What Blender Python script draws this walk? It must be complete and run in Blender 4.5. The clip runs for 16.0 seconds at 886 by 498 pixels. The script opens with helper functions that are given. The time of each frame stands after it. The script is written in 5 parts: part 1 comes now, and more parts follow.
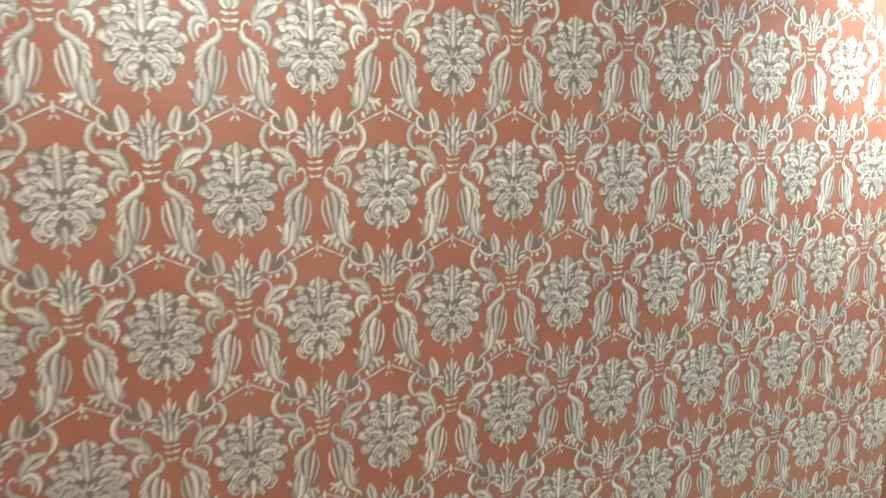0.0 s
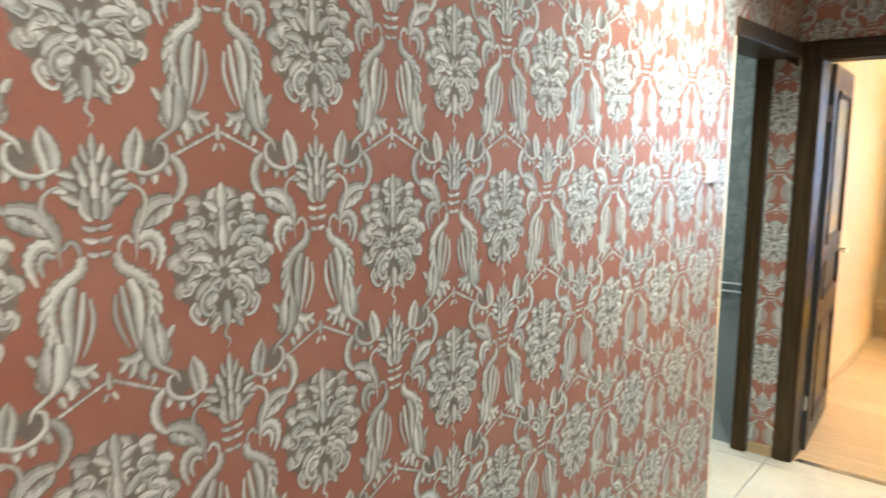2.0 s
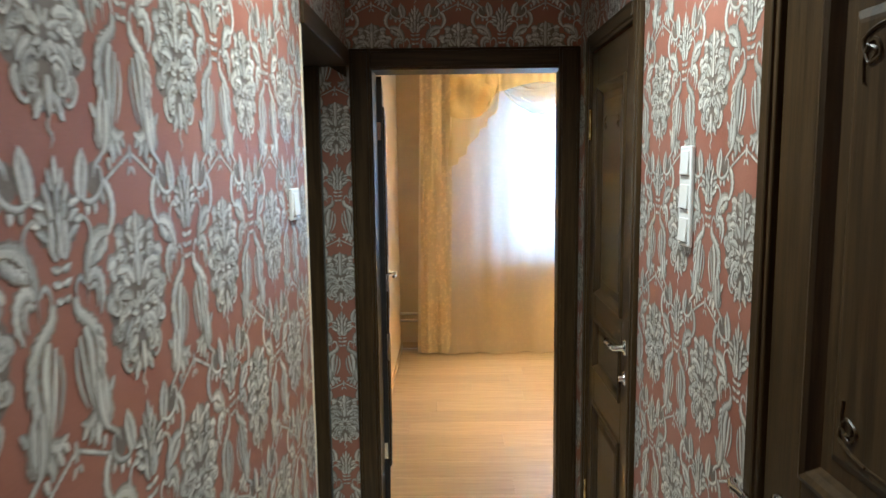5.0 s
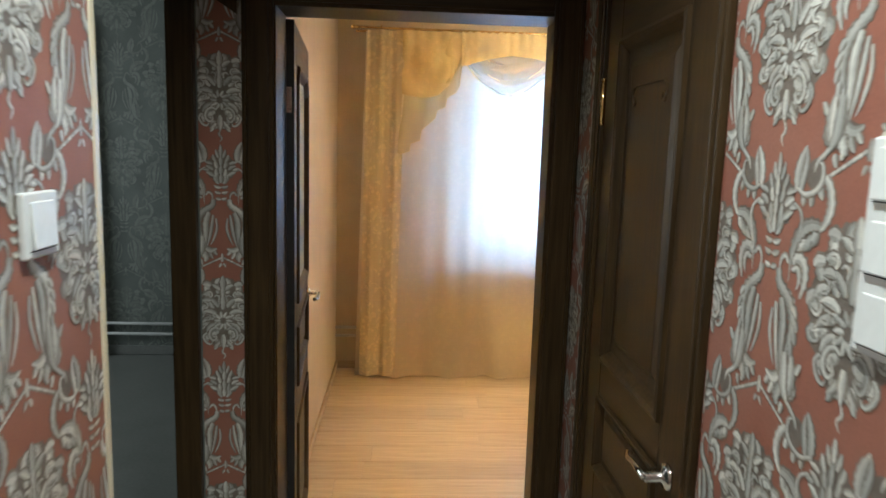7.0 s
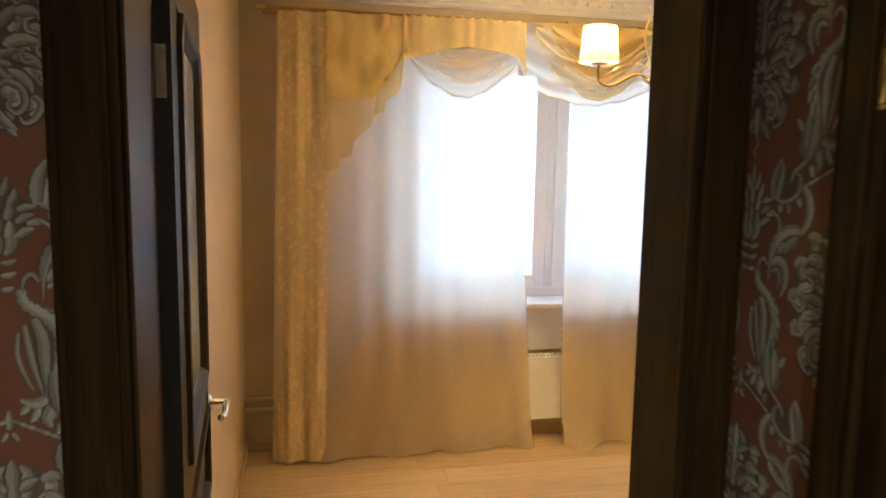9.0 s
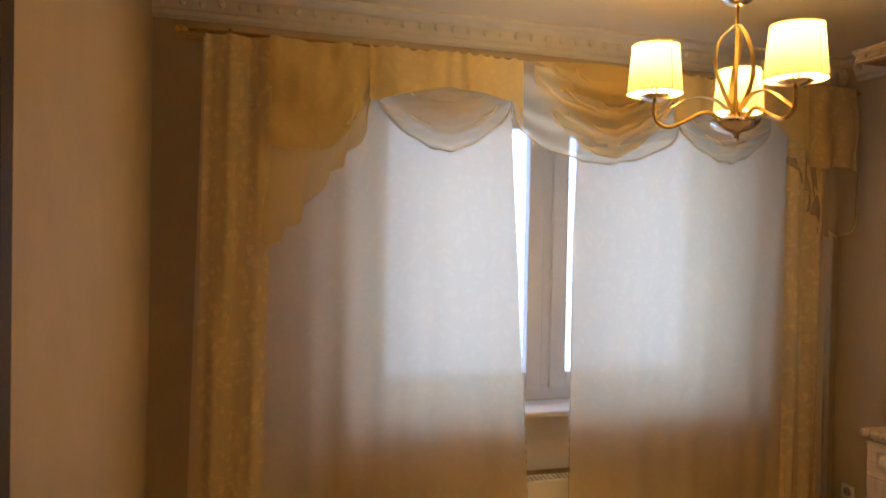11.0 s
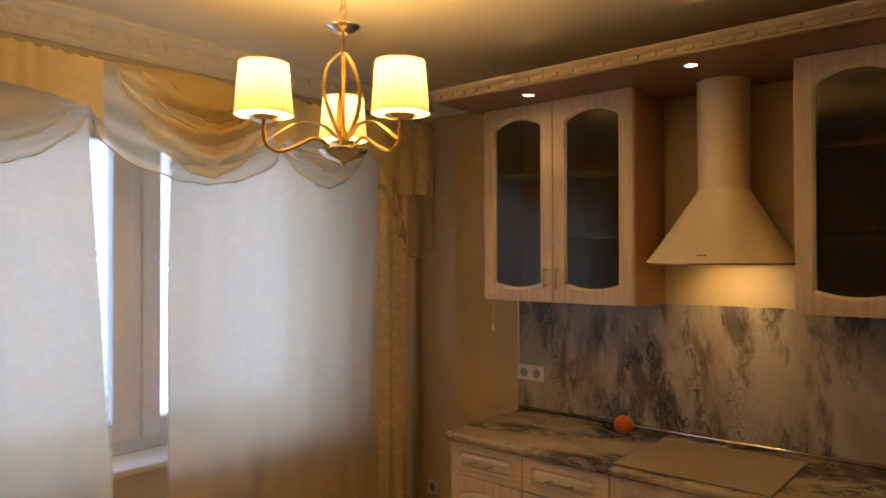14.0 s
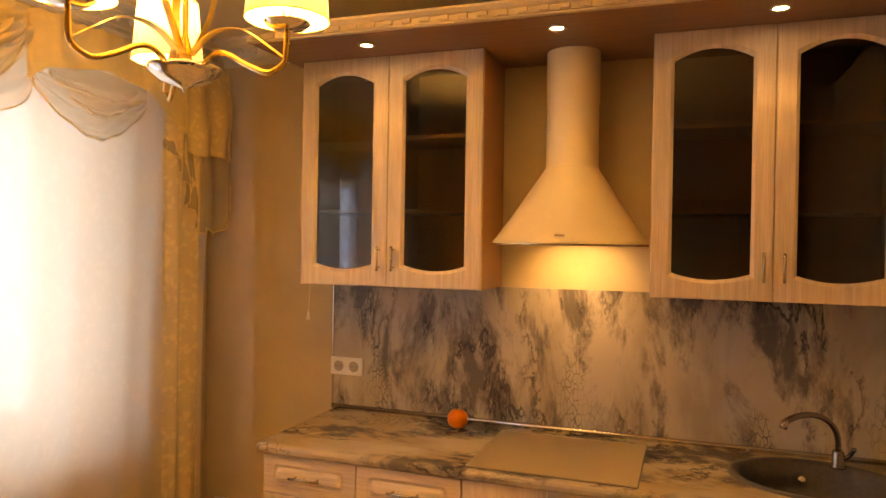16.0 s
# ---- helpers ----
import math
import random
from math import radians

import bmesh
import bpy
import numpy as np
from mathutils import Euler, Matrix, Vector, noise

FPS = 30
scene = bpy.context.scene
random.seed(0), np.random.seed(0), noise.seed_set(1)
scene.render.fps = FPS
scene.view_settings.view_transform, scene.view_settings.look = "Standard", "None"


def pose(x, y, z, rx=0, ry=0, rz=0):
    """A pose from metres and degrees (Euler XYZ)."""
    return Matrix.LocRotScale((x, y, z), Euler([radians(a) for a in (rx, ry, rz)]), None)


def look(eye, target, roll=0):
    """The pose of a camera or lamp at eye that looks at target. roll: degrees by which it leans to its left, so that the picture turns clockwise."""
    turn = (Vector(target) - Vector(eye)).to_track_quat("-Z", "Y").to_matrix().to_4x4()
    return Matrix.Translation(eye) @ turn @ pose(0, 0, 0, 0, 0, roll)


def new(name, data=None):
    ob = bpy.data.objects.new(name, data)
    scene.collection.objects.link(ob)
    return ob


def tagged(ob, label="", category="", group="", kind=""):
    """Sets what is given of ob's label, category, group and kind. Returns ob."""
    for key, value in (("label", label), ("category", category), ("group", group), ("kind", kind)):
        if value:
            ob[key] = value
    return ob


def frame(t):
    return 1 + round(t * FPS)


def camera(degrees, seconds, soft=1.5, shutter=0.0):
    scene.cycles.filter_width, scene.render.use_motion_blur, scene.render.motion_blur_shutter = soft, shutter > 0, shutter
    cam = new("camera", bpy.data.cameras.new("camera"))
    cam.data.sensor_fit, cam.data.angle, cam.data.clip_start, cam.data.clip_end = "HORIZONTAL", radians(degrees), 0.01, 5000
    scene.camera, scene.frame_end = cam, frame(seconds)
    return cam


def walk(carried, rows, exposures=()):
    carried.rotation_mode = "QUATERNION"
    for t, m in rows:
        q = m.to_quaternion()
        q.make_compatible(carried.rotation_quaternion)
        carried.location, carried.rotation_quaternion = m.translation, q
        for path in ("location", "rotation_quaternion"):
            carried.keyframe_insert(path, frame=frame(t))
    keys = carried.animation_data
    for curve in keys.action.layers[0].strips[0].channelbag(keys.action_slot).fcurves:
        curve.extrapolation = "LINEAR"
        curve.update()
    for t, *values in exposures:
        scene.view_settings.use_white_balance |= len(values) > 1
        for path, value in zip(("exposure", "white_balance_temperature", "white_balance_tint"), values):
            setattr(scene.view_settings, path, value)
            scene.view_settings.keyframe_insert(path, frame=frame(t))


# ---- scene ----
cam = camera(65.1, 16.0, shutter=0.4)
PATH = [
    (0, (1.658, -4.075, 1.622), (-0.148, -3.295, 1.26), 0.2),
    (0.5, (1.426, -3.968, 1.607), (-0.33, -3.056, 1.315), -1.1),
    (1, (1.27, -3.853, 1.611), (-0.427, -2.836, 1.319), 0.1),
    (1.5, (1.135, -3.791, 1.625), (-0.425, -2.59, 1.274), 0.2),
    (2, (0.915, -3.721, 1.637), (-0.364, -2.215, 1.328), 0.0),
    (2.5, (0.762, -3.648, 1.641), (-0.237, -1.941, 1.343), 0.9),
    (3, (0.629, -3.52, 1.623), (-0.12, -1.687, 1.343), 0.7),
    (3.5, (0.507, -3.412, 1.636), (-0.006, -1.499, 1.358), 1.5),
    (4, (0.392, -3.352, 1.634), (0.214, -1.378, 1.371), 0.4),
    (4.2, (0.331, -3.276, 1.62), (0.24, -1.299, 1.333), 0.5),
    (4.5, (0.354, -3.207, 1.62), (0.309, -1.234, 1.297), -0.2),
    (5, (0.414, -2.981, 1.636), (0.402, -0.997, 1.382), -0.7),
    (5.2, (0.434, -2.895, 1.641), (0.444, -0.914, 1.364), -0.0),
    (7.3, (0.47, -1.861, 1.634), (0.617, 0.113, 1.344), 1.7),
    (7.5, (0.448, -1.74, 1.621), (0.633, 0.23, 1.332), 1.6),
    (8, (0.378, -1.458, 1.643), (0.703, 0.499, 1.384), 1.5),
    (8.2, (0.374, -1.36, 1.651), (0.688, 0.595, 1.374), 1.4),
    (10.3, (0.218, -0.342, 1.603), (0.791, 1.567, 1.438), -0.1),
    (10.5, (0.266, -0.264, 1.603), (0.821, 1.651, 1.442), 0.2),
    (11, (0.35, -0.071, 1.629), (0.912, 1.848, 1.597), 1.1),
    (11.5, (0.347, 0.03, 1.658), (1.077, 1.892, 1.673), 0.3),
    (12, (0.339, 0.064, 1.683), (1.291, 1.822, 1.729), 0.7),
    (12.5, (0.355, 0.059, 1.683), (1.502, 1.697, 1.748), 0.9),
    (13, (0.383, 0.058, 1.678), (1.644, 1.608, 1.774), 1.1),
    (13.5, (0.366, 0.05, 1.68), (1.761, 1.479, 1.796), 0.9),
    (14, (0.402, 0.109, 1.671), (1.916, 1.416, 1.696), -0.1),
    (14.5, (0.532, 0.194, 1.657), (2.142, 1.379, 1.711), 1.2),
    (15, (0.587, 0.287, 1.649), (2.286, 1.344, 1.652), 2.6),
    (15.5, (0.581, 0.483, 1.639), (2.393, 1.327, 1.606), 1.2),
    (16, (0.587, 0.656, 1.642), (2.47, 1.33, 1.626), 0.9),
]
walk(cam, [(t, look(eye, target, roll)) for t, eye, target, roll in PATH], ((0,2.75,5700,2),(1.5,2.6,5500,2),(2.5,2.3,5400,2),(3,1.87,5300,2),(5.2,1.25,5400,4),(7.3,.84,5500,5),(8.2,.72,5700,5),(10.3,-.15,8300,16),(11.5,-.75,8000,15),(12.5,-.95,7900,15),(14.5,-.6,8700,17),(15,-.42,9800,20),(16,.38,13000,28)))

# ---- world, sun and lamps ----
world = bpy.data.worlds.new("world")
scene.world = world
world.use_nodes = True
wn = world.node_tree.nodes
sky = wn.new("ShaderNodeTexSky")
sky.sky_type = "NISHITA"
sky.sun_disc = False
sky.sun_elevation = radians(32)
sky.sun_rotation = radians(180)
world.node_tree.links.new(sky.outputs["Color"], wn["Background"].inputs["Color"])
wn["Background"].inputs["Strength"].default_value = 0.08


def lamp(name, kind, where, watts, colour, target=None, size=0.05, cone=100, blend=0.6, size_y=None):
    data = bpy.data.lights.new(name, kind)
    data.energy, data.color = watts, colour
    if kind == "AREA":
        data.shape, data.size, data.size_y = "RECTANGLE", size, size_y or size
    elif kind == "SUN":
        data.angle = radians(size)
    else:
        data.shadow_soft_size = size
    if kind == "SPOT":
        data.spot_size, data.spot_blend = radians(cone), blend
    ob = new(name, data)
    ob.matrix_world = look(where, target) if target else Matrix.Translation(where)
    return ob


WARM = (1.0, 0.70, 0.32)
HALL = (1.0, 0.98, 0.84)
DAY = (0.34, 0.55, 1.0)
lamp("sun", "SUN", (0, -30, 40), 0.8, (1.0, 0.93, 0.84), (0, 20, 9), 4.0)
lamp("window_daylight", "AREA", (1.80, 3.16, 1.60), 40, DAY, (1.80, 0.0, 1.45), 1.75, size_y=1.40)
lamp("hall_downlight", "SPOT", (0.50, -1.45, 2.58), 45, HALL, (0.50, -1.45, 0), 0.05, 142, 0.96)
# added fill without a fixture, brightens the walls of the entry
lamp("entry_lamp", "POINT", (1.35, -3.85, 2.50), 12.5, HALL, None, 0.09)
# unseen area fill added to light the side room, no window behind it
lamp("side_room_daylight", "AREA", (-3.9, 1.5, 1.6), 24, (1.0, 1.0, 0.90), (0, 1.5, 1.2), 1.2)

# ---- materials ----


def nodes_of(m):
    return m.node_tree.nodes, m.node_tree.links


def mat(name, colour, rough=0.5, metal=0.0, vary=0.12, scale=8.0, bump=0.15, grain=90.0, second=None, stretch=(1, 1, 1),
        island=0.0, each=0.0, spec=0.5, coat=0.0, depth=0.002, dirt=0.0):
    """A surface with a broad stain, a fine grain, uneven gloss and relief; second: the colour of the stains."""
    m = bpy.data.materials.new(name)
    m.use_nodes = True
    n, l = nodes_of(m)
    b = n["Principled BSDF"]
    b.inputs["Metallic"].default_value = metal
    b.inputs["Specular IOR Level"].default_value = spec
    b.inputs["Coat Weight"].default_value = coat
    tc = n.new("ShaderNodeTexCoord")
    mp = n.new("ShaderNodeMapping")
    mp.inputs["Scale"].default_value = stretch
    l.new(tc.outputs["Object"], mp.inputs["Vector"])
    big = n.new("ShaderNodeTexNoise")
    big.inputs["Scale"].default_value = scale
    big.inputs["Detail"].default_value = 5
    fine = n.new("ShaderNodeTexNoise")
    fine.inputs["Scale"].default_value = grain
    fine.inputs["Detail"].default_value = 4
    l.new(mp.outputs[0], big.inputs["Vector"])
    l.new(mp.outputs[0], fine.inputs["Vector"])
    mix = n.new("ShaderNodeMix")
    mix.data_type = "RGBA"
    low = second or tuple(c * (1 - 2 * vary) for c in colour)
    mix.inputs[6].default_value = (*low, 1)
    mix.inputs[7].default_value = (*colour, 1)
    ramp = n.new("ShaderNodeMapRange")
    ramp.inputs["From Min"].default_value = 0.32
    ramp.inputs["From Max"].default_value = 0.62
    l.new(big.outputs["Fac"], ramp.inputs["Value"])
    l.new(ramp.outputs[0], mix.inputs[0])
    value = n.new("ShaderNodeHueSaturation")
    l.new(mix.outputs[2], value.inputs["Color"])
    add = n.new("ShaderNodeMapRange")
    add.inputs["From Min"].default_value, add.inputs["From Max"].default_value = 0.3, 0.7
    add.inputs["To Min"].default_value, add.inputs["To Max"].default_value = 1 - vary, 1 + vary
    l.new(fine.outputs["Fac"], add.inputs["Value"])
    last = add.outputs[0]
    for amount, kind in ((island, "ShaderNodeNewGeometry"), (each, "ShaderNodeObjectInfo")):
        if amount:
            src = n.new(kind)
            r = n.new("ShaderNodeMapRange")
            r.inputs["To Min"].default_value, r.inputs["To Max"].default_value = 1 - amount, 1 + amount
            l.new(src.outputs["Random Per Island" if kind == "ShaderNodeNewGeometry" else "Random"], r.inputs["Value"])
            mul = n.new("ShaderNodeMath")
            mul.operation = "MULTIPLY"
            l.new(last, mul.inputs[0])
            l.new(r.outputs[0], mul.inputs[1])
            last = mul.outputs[0]
    l.new(last, value.inputs["Value"])
    l.new(value.outputs[0], b.inputs["Base Color"])
    rr = n.new("ShaderNodeMapRange")
    rr.inputs["To Min"].default_value, rr.inputs["To Max"].default_value = max(0.02, rough * 0.8), min(1, rough * 1.2)
    l.new(big.outputs["Fac"], rr.inputs["Value"])
    l.new(rr.outputs[0], b.inputs["Roughness"])
    if bump:
        bp = n.new("ShaderNodeBump")
        bp.inputs["Strength"].default_value = bump
        bp.inputs["Distance"].default_value = depth
        l.new(fine.outputs["Fac"], bp.inputs["Height"])
        l.new(bp.outputs[0], b.inputs["Normal"])
    return m


def cloth(name, colour, through_part, clear, pattern=0.0, gloss=0.45, weave=500.0):
    """Thin curtain cloth: part of the light is scattered back, part comes through, a little passes straight."""
    m = bpy.data.materials.new(name)
    m.use_nodes = True
    n, l = nodes_of(m)
    out = n["Material Output"]
    b = n["Principled BSDF"]
    b.inputs["Roughness"].default_value = gloss
    b.inputs["Sheen Weight"].default_value = 0.2
    tc = n.new("ShaderNodeTexCoord")
    v = n.new("ShaderNodeTexVoronoi")
    v.inputs["Scale"].default_value = 24
    warp = n.new("ShaderNodeTexNoise")
    warp.inputs["Scale"].default_value = 9
    warp.inputs["Detail"].default_value = 4
    add = n.new("ShaderNodeMixRGB")
    add.blend_type = "ADD"
    add.inputs[0].default_value = 0.16
    l.new(tc.outputs["Object"], warp.inputs["Vector"])
    l.new(tc.outputs["Object"], add.inputs[1])
    l.new(warp.outputs["Color"], add.inputs[2])
    l.new(add.outputs[0], v.inputs["Vector"])
    r = n.new("ShaderNodeMapRange")
    r.inputs["From Min"].default_value, r.inputs["From Max"].default_value = 0.28, 0.46
    l.new(v.outputs["Distance"], r.inputs["Value"])
    col = n.new("ShaderNodeMix")
    col.data_type = "RGBA"
    col.inputs[6].default_value = (*[min(1, c * (1 + 0.25 * pattern)) for c in colour], 1)
    col.inputs[7].default_value = (*[c * (1 - 0.25 * pattern) for c in colour], 1)
    l.new(r.outputs[0], col.inputs[0])
    l.new(col.outputs[2], b.inputs["Base Color"])
    wv = n.new("ShaderNodeTexNoise")
    wv.inputs["Scale"].default_value = weave
    bp = n.new("ShaderNodeBump")
    bp.inputs["Strength"].default_value = 0.2
    bp.inputs["Distance"].default_value = 0.001
    l.new(tc.outputs["Object"], wv.inputs["Vector"])
    l.new(wv.outputs["Fac"], bp.inputs["Height"])
    l.new(bp.outputs[0], b.inputs["Normal"])
    t = n.new("ShaderNodeBsdfTranslucent")
    t.inputs["Color"].default_value = (*colour, 1)
    m1 = n.new("ShaderNodeMixShader")
    m1.inputs[0].default_value = through_part
    l.new(b.outputs[0], m1.inputs[1])
    l.new(t.outputs[0], m1.inputs[2])
    c = n.new("ShaderNodeBsdfTransparent")
    m2 = n.new("ShaderNodeMixShader")
    m2.inputs[0].default_value = clear
    l.new(m1.outputs[0], m2.inputs[1])
    l.new(c.outputs[0], m2.inputs[2])
    l.new(m2.outputs[0], out.inputs["Surface"])
    return m


def wood(name, colour, dark, rough=0.4, along="z", scale=1.0, each=0.0, bump=0.2, coat=0.0, spec=0.5):
    """Wood with long streaks along one axis and dark pores."""
    s = {"x": (0.6, 14, 14), "y": (14, 0.6, 14), "z": (14, 14, 0.6)}[along]
    return mat(name, colour, rough, 0, 0.10, 2.2 * scale, bump, 9.0 * scale, dark, s, each=each, depth=0.0012, coat=coat, spec=spec)


def glass(name, tint, rough=0.03):
    m = bpy.data.materials.new(name)
    m.use_nodes = True
    b = m.node_tree.nodes["Principled BSDF"]
    b.inputs["Base Color"].default_value = (*tint, 1)
    b.inputs["Transmission Weight"].default_value = 1
    b.inputs["Roughness"].default_value = rough
    b.inputs["IOR"].default_value = 1.45
    return m


def glow(name, colour, strength):
    m = bpy.data.materials.new(name)
    m.use_nodes = True
    b = m.node_tree.nodes["Principled BSDF"]
    b.inputs["Emission Color"].default_value = (*colour, 1)
    b.inputs["Emission Strength"].default_value = strength
    return m


def marble(name, pale, grey, black, warm, stretch, scale, rough):
    """Printed cracked marble: cloudy greys, ochre veils, thin black cracks."""
    m = bpy.data.materials.new(name)
    m.use_nodes = True
    n, l = nodes_of(m)
    b = n["Principled BSDF"]
    b.inputs["Roughness"].default_value = rough
    tc = n.new("ShaderNodeTexCoord")
    mp = n.new("ShaderNodeMapping")
    mp.inputs["Scale"].default_value = stretch
    mp.inputs["Location"].default_value = (3.1, 1.7, 0.4)
    l.new(tc.outputs["Object"], mp.inputs["Vector"])

    def cloud(size, detail, distortion, lo, hi, rough_=0.6):
        t = n.new("ShaderNodeTexNoise")
        t.inputs["Scale"].default_value, t.inputs["Detail"].default_value = size, detail
        t.inputs["Distortion"].default_value, t.inputs["Roughness"].default_value = distortion, rough_
        l.new(mp.outputs[0], t.inputs["Vector"])
        r = n.new("ShaderNodeMapRange")
        r.inputs["From Min"].default_value, r.inputs["From Max"].default_value = lo, hi
        l.new(t.outputs["Fac"], r.inputs["Value"])
        return r.outputs[0]

    def blend(fac, a, c):
        x = n.new("ShaderNodeMix")
        x.data_type = "RGBA"
        l.new(fac, x.inputs[0])
        for k, s in ((6, a), (7, c)):
            if isinstance(s, tuple):
                x.inputs[k].default_value = (*s, 1)
            else:
                l.new(s, x.inputs[k])
        return x.outputs[2]

    base = blend(cloud(scale * 0.9, 6, 0.6, 0.42, 0.62), pale, warm)
    base = blend(cloud(scale * 0.8, 10, 0.35, 0.49, 0.58, 0.70), base, grey)
    vein = n.new("ShaderNodeTexNoise")
    vein.inputs["Scale"].default_value, vein.inputs["Detail"].default_value = scale * 1.1, 9
    vein.inputs["Distortion"].default_value, vein.inputs["Roughness"].default_value = 0.25, 0.66
    l.new(mp.outputs[0], vein.inputs["Vector"])
    off = n.new("ShaderNodeMath")
    off.operation = "SUBTRACT"
    off.inputs[1].default_value = 0.53
    l.new(vein.outputs["Fac"], off.inputs[0])
    ab = n.new("ShaderNodeMath")
    ab.operation = "ABSOLUTE"
    l.new(off.outputs[0], ab.inputs[0])
    thin = n.new("ShaderNodeMapRange")
    thin.inputs["From Min"].default_value, thin.inputs["From Max"].default_value = 0.024, 0.003
    l.new(ab.outputs[0], thin.inputs["Value"])
    gate = n.new("ShaderNodeMath")
    gate.operation = "MULTIPLY"
    l.new(thin.outputs[0], gate.inputs[0])
    l.new(cloud(scale * 0.8, 3, 0, 0.46, 0.56), gate.inputs[1])
    base = blend(gate.outputs[0], base, black)
    # patches of small square crackle
    vo = n.new("ShaderNodeTexVoronoi")
    vo.feature = "DISTANCE_TO_EDGE"
    vo.inputs["Scale"].default_value = scale * 12
    l.new(mp.outputs[0], vo.inputs["Vector"])
    vr = n.new("ShaderNodeMapRange")
    vr.inputs["From Min"].default_value, vr.inputs["From Max"].default_value = 0.07, 0.02
    l.new(vo.outputs["Distance"], vr.inputs["Value"])
    g2 = n.new("ShaderNodeMath")
    g2.operation = "MULTIPLY"
    l.new(vr.outputs[0], g2.inputs[0])
    l.new(cloud(scale * 0.6, 4, 0.5, 0.56, 0.64), g2.inputs[1])
    base = blend(g2.outputs[0], base, tuple(0.5 * (p + q) for p, q in zip(grey, black)))
    l.new(base, b.inputs["Base Color"])
    return m


PAPER = mat("salmon_wallpaper", (0.335, 0.142, 0.096), 0.5, 0, 0.07, 5, 0.3, 260, (0.29, 0.108, 0.07), depth=0.0008)
LEAF = mat("silver_relief", (0.60, 0.585, 0.535), 0.44, 0.08, 0.08, 30, 0.5, 420, (0.50, 0.485, 0.44), island=0.24, depth=0.0012)
# darker silver for one flank of each leaf: emboss shade put into the colour
LEAFSHADE = mat("silver_relief_painted_shade", (0.40, 0.385, 0.345), 0.44, 0.08, 0.08, 30, 0.5, 420, (0.33, 0.315, 0.28), island=0.22, depth=0.0012)
OUTLINE = mat("grey_brown_print_outline", (0.22, 0.18, 0.14), 0.4, 0.0, 0.14, 40, 0.4, 420, (0.16, 0.13, 0.105), island=0.2, depth=0.001)
VEIL = mat("grey_brown_relief_ground", (0.20, 0.165, 0.135), 0.5, 0, 0.14, 40, 0.4, 300, (0.155, 0.125, 0.10), depth=0.001)
GREYPAPER = mat("grey_blue_wallpaper", (0.15, 0.165, 0.15), 0.5, 0, 0.08, 6, 0.3, 220, (0.115, 0.125, 0.115))
GREYLEAF = mat("grey_relief", (0.22, 0.235, 0.21), 0.4, 0.1, 0.1, 30, 0.4, 400, island=0.12)
BEIGE = mat("beige_wallpaper", (0.60, 0.475, 0.30), 0.6, 0, 0.05, 5, 0.5, 190, (0.55, 0.43, 0.265), depth=0.0015)
PLASTER = mat("white_ceiling_paint", (0.78, 0.74, 0.66), 0.6, 0, 0.03, 3, 0.1, 200)
STRETCH = mat("satin_stretch_ceiling", (0.72, 0.63, 0.45), 0.34, 0, 0.02, 2, 0.0, 100)
CORNICE = mat("white_polystyrene_moulding", (0.78, 0.73, 0.64), 0.55, 0, 0.04, 12, 0.2, 300)
CREAMTRIM = mat("cream_pelmet_moulding", (0.56, 0.44, 0.28), 0.5, 0, 0.05, 14, 0.2, 200)
DOORWOOD = wood("dark_walnut_door", (0.056, 0.033, 0.0125), (0.027, 0.016, 0.0062), 0.40, "z", 2.6, spec=0.22)
DOORWOOD_X = wood("dark_walnut_rail", (0.056, 0.033, 0.0125), (0.027, 0.016, 0.0062), 0.40, "x", 2.6, spec=0.22)
DOORWOOD_Y = wood("dark_walnut_header", (0.056, 0.033, 0.0125), (0.027, 0.016, 0.0062), 0.40, "y", 2.6, spec=0.22)
LAMINATE = wood("light_oak_laminate", (0.52, 0.39, 0.245), (0.43, 0.31, 0.185), 0.36, "x", 1.0, each=0.09, bump=0.1)
TILE = mat("cream_floor_tile", (0.66, 0.60, 0.50), 0.25, 0, 0.05, 4, 0.1, 60, (0.58, 0.52, 0.43), each=0.04)
GROUT = mat("grey_grout", (0.32, 0.29, 0.25), 0.8, 0, 0.1, 30)
GREYFLOOR = mat("grey_floor", (0.17, 0.175, 0.165), 0.4, 0, 0.08, 4, 0.1, 60)
OAK = wood("bleached_oak_front", (0.66, 0.515, 0.36), (0.55, 0.415, 0.275), 0.42, "z", 1.6, bump=0.12)
OAK_H = wood("bleached_oak_drawer", (0.66, 0.515, 0.36), (0.55, 0.415, 0.275), 0.42, "y", 1.6, bump=0.12)
CARCASS = mat("alder_carcass", (0.42, 0.20, 0.095), 0.4, 0, 0.06, 5, 0.1, 120, (0.37, 0.17, 0.08))
PELMETWOOD = wood("brown_pelmet_board", (0.30, 0.15, 0.075), (0.22, 0.105, 0.05), 0.4, "y", 1.5, bump=0.1)
STEEL = mat("brushed_nickel", (0.62, 0.58, 0.52), 0.25, 1, 0.04, 20, 0.05, 300)
TAPCHROME = mat("dark_chrome", (0.32, 0.31, 0.30), 0.08, 1, 0.02, 10, 0.0, 100)
CHROME = mat("chrome", (0.74, 0.73, 0.71), 0.08, 1, 0.02, 10, 0.0, 100)
BRASS = mat("polished_brass", (0.80, 0.58, 0.25), 0.16, 1, 0.05, 10, 0.0, 100)
GILT = mat("gilt_ribbon", (0.86, 0.62, 0.26), 0.3, 0.85, 0.06, 12, 0.05, 200)
BLACK = mat("black_edge", (0.02, 0.018, 0.016), 0.5, 0, 0.1, 20)
PLASTIC = mat("white_plastic", (0.78, 0.78, 0.76), 0.3, 0, 0.02, 10, 0.0, 100)
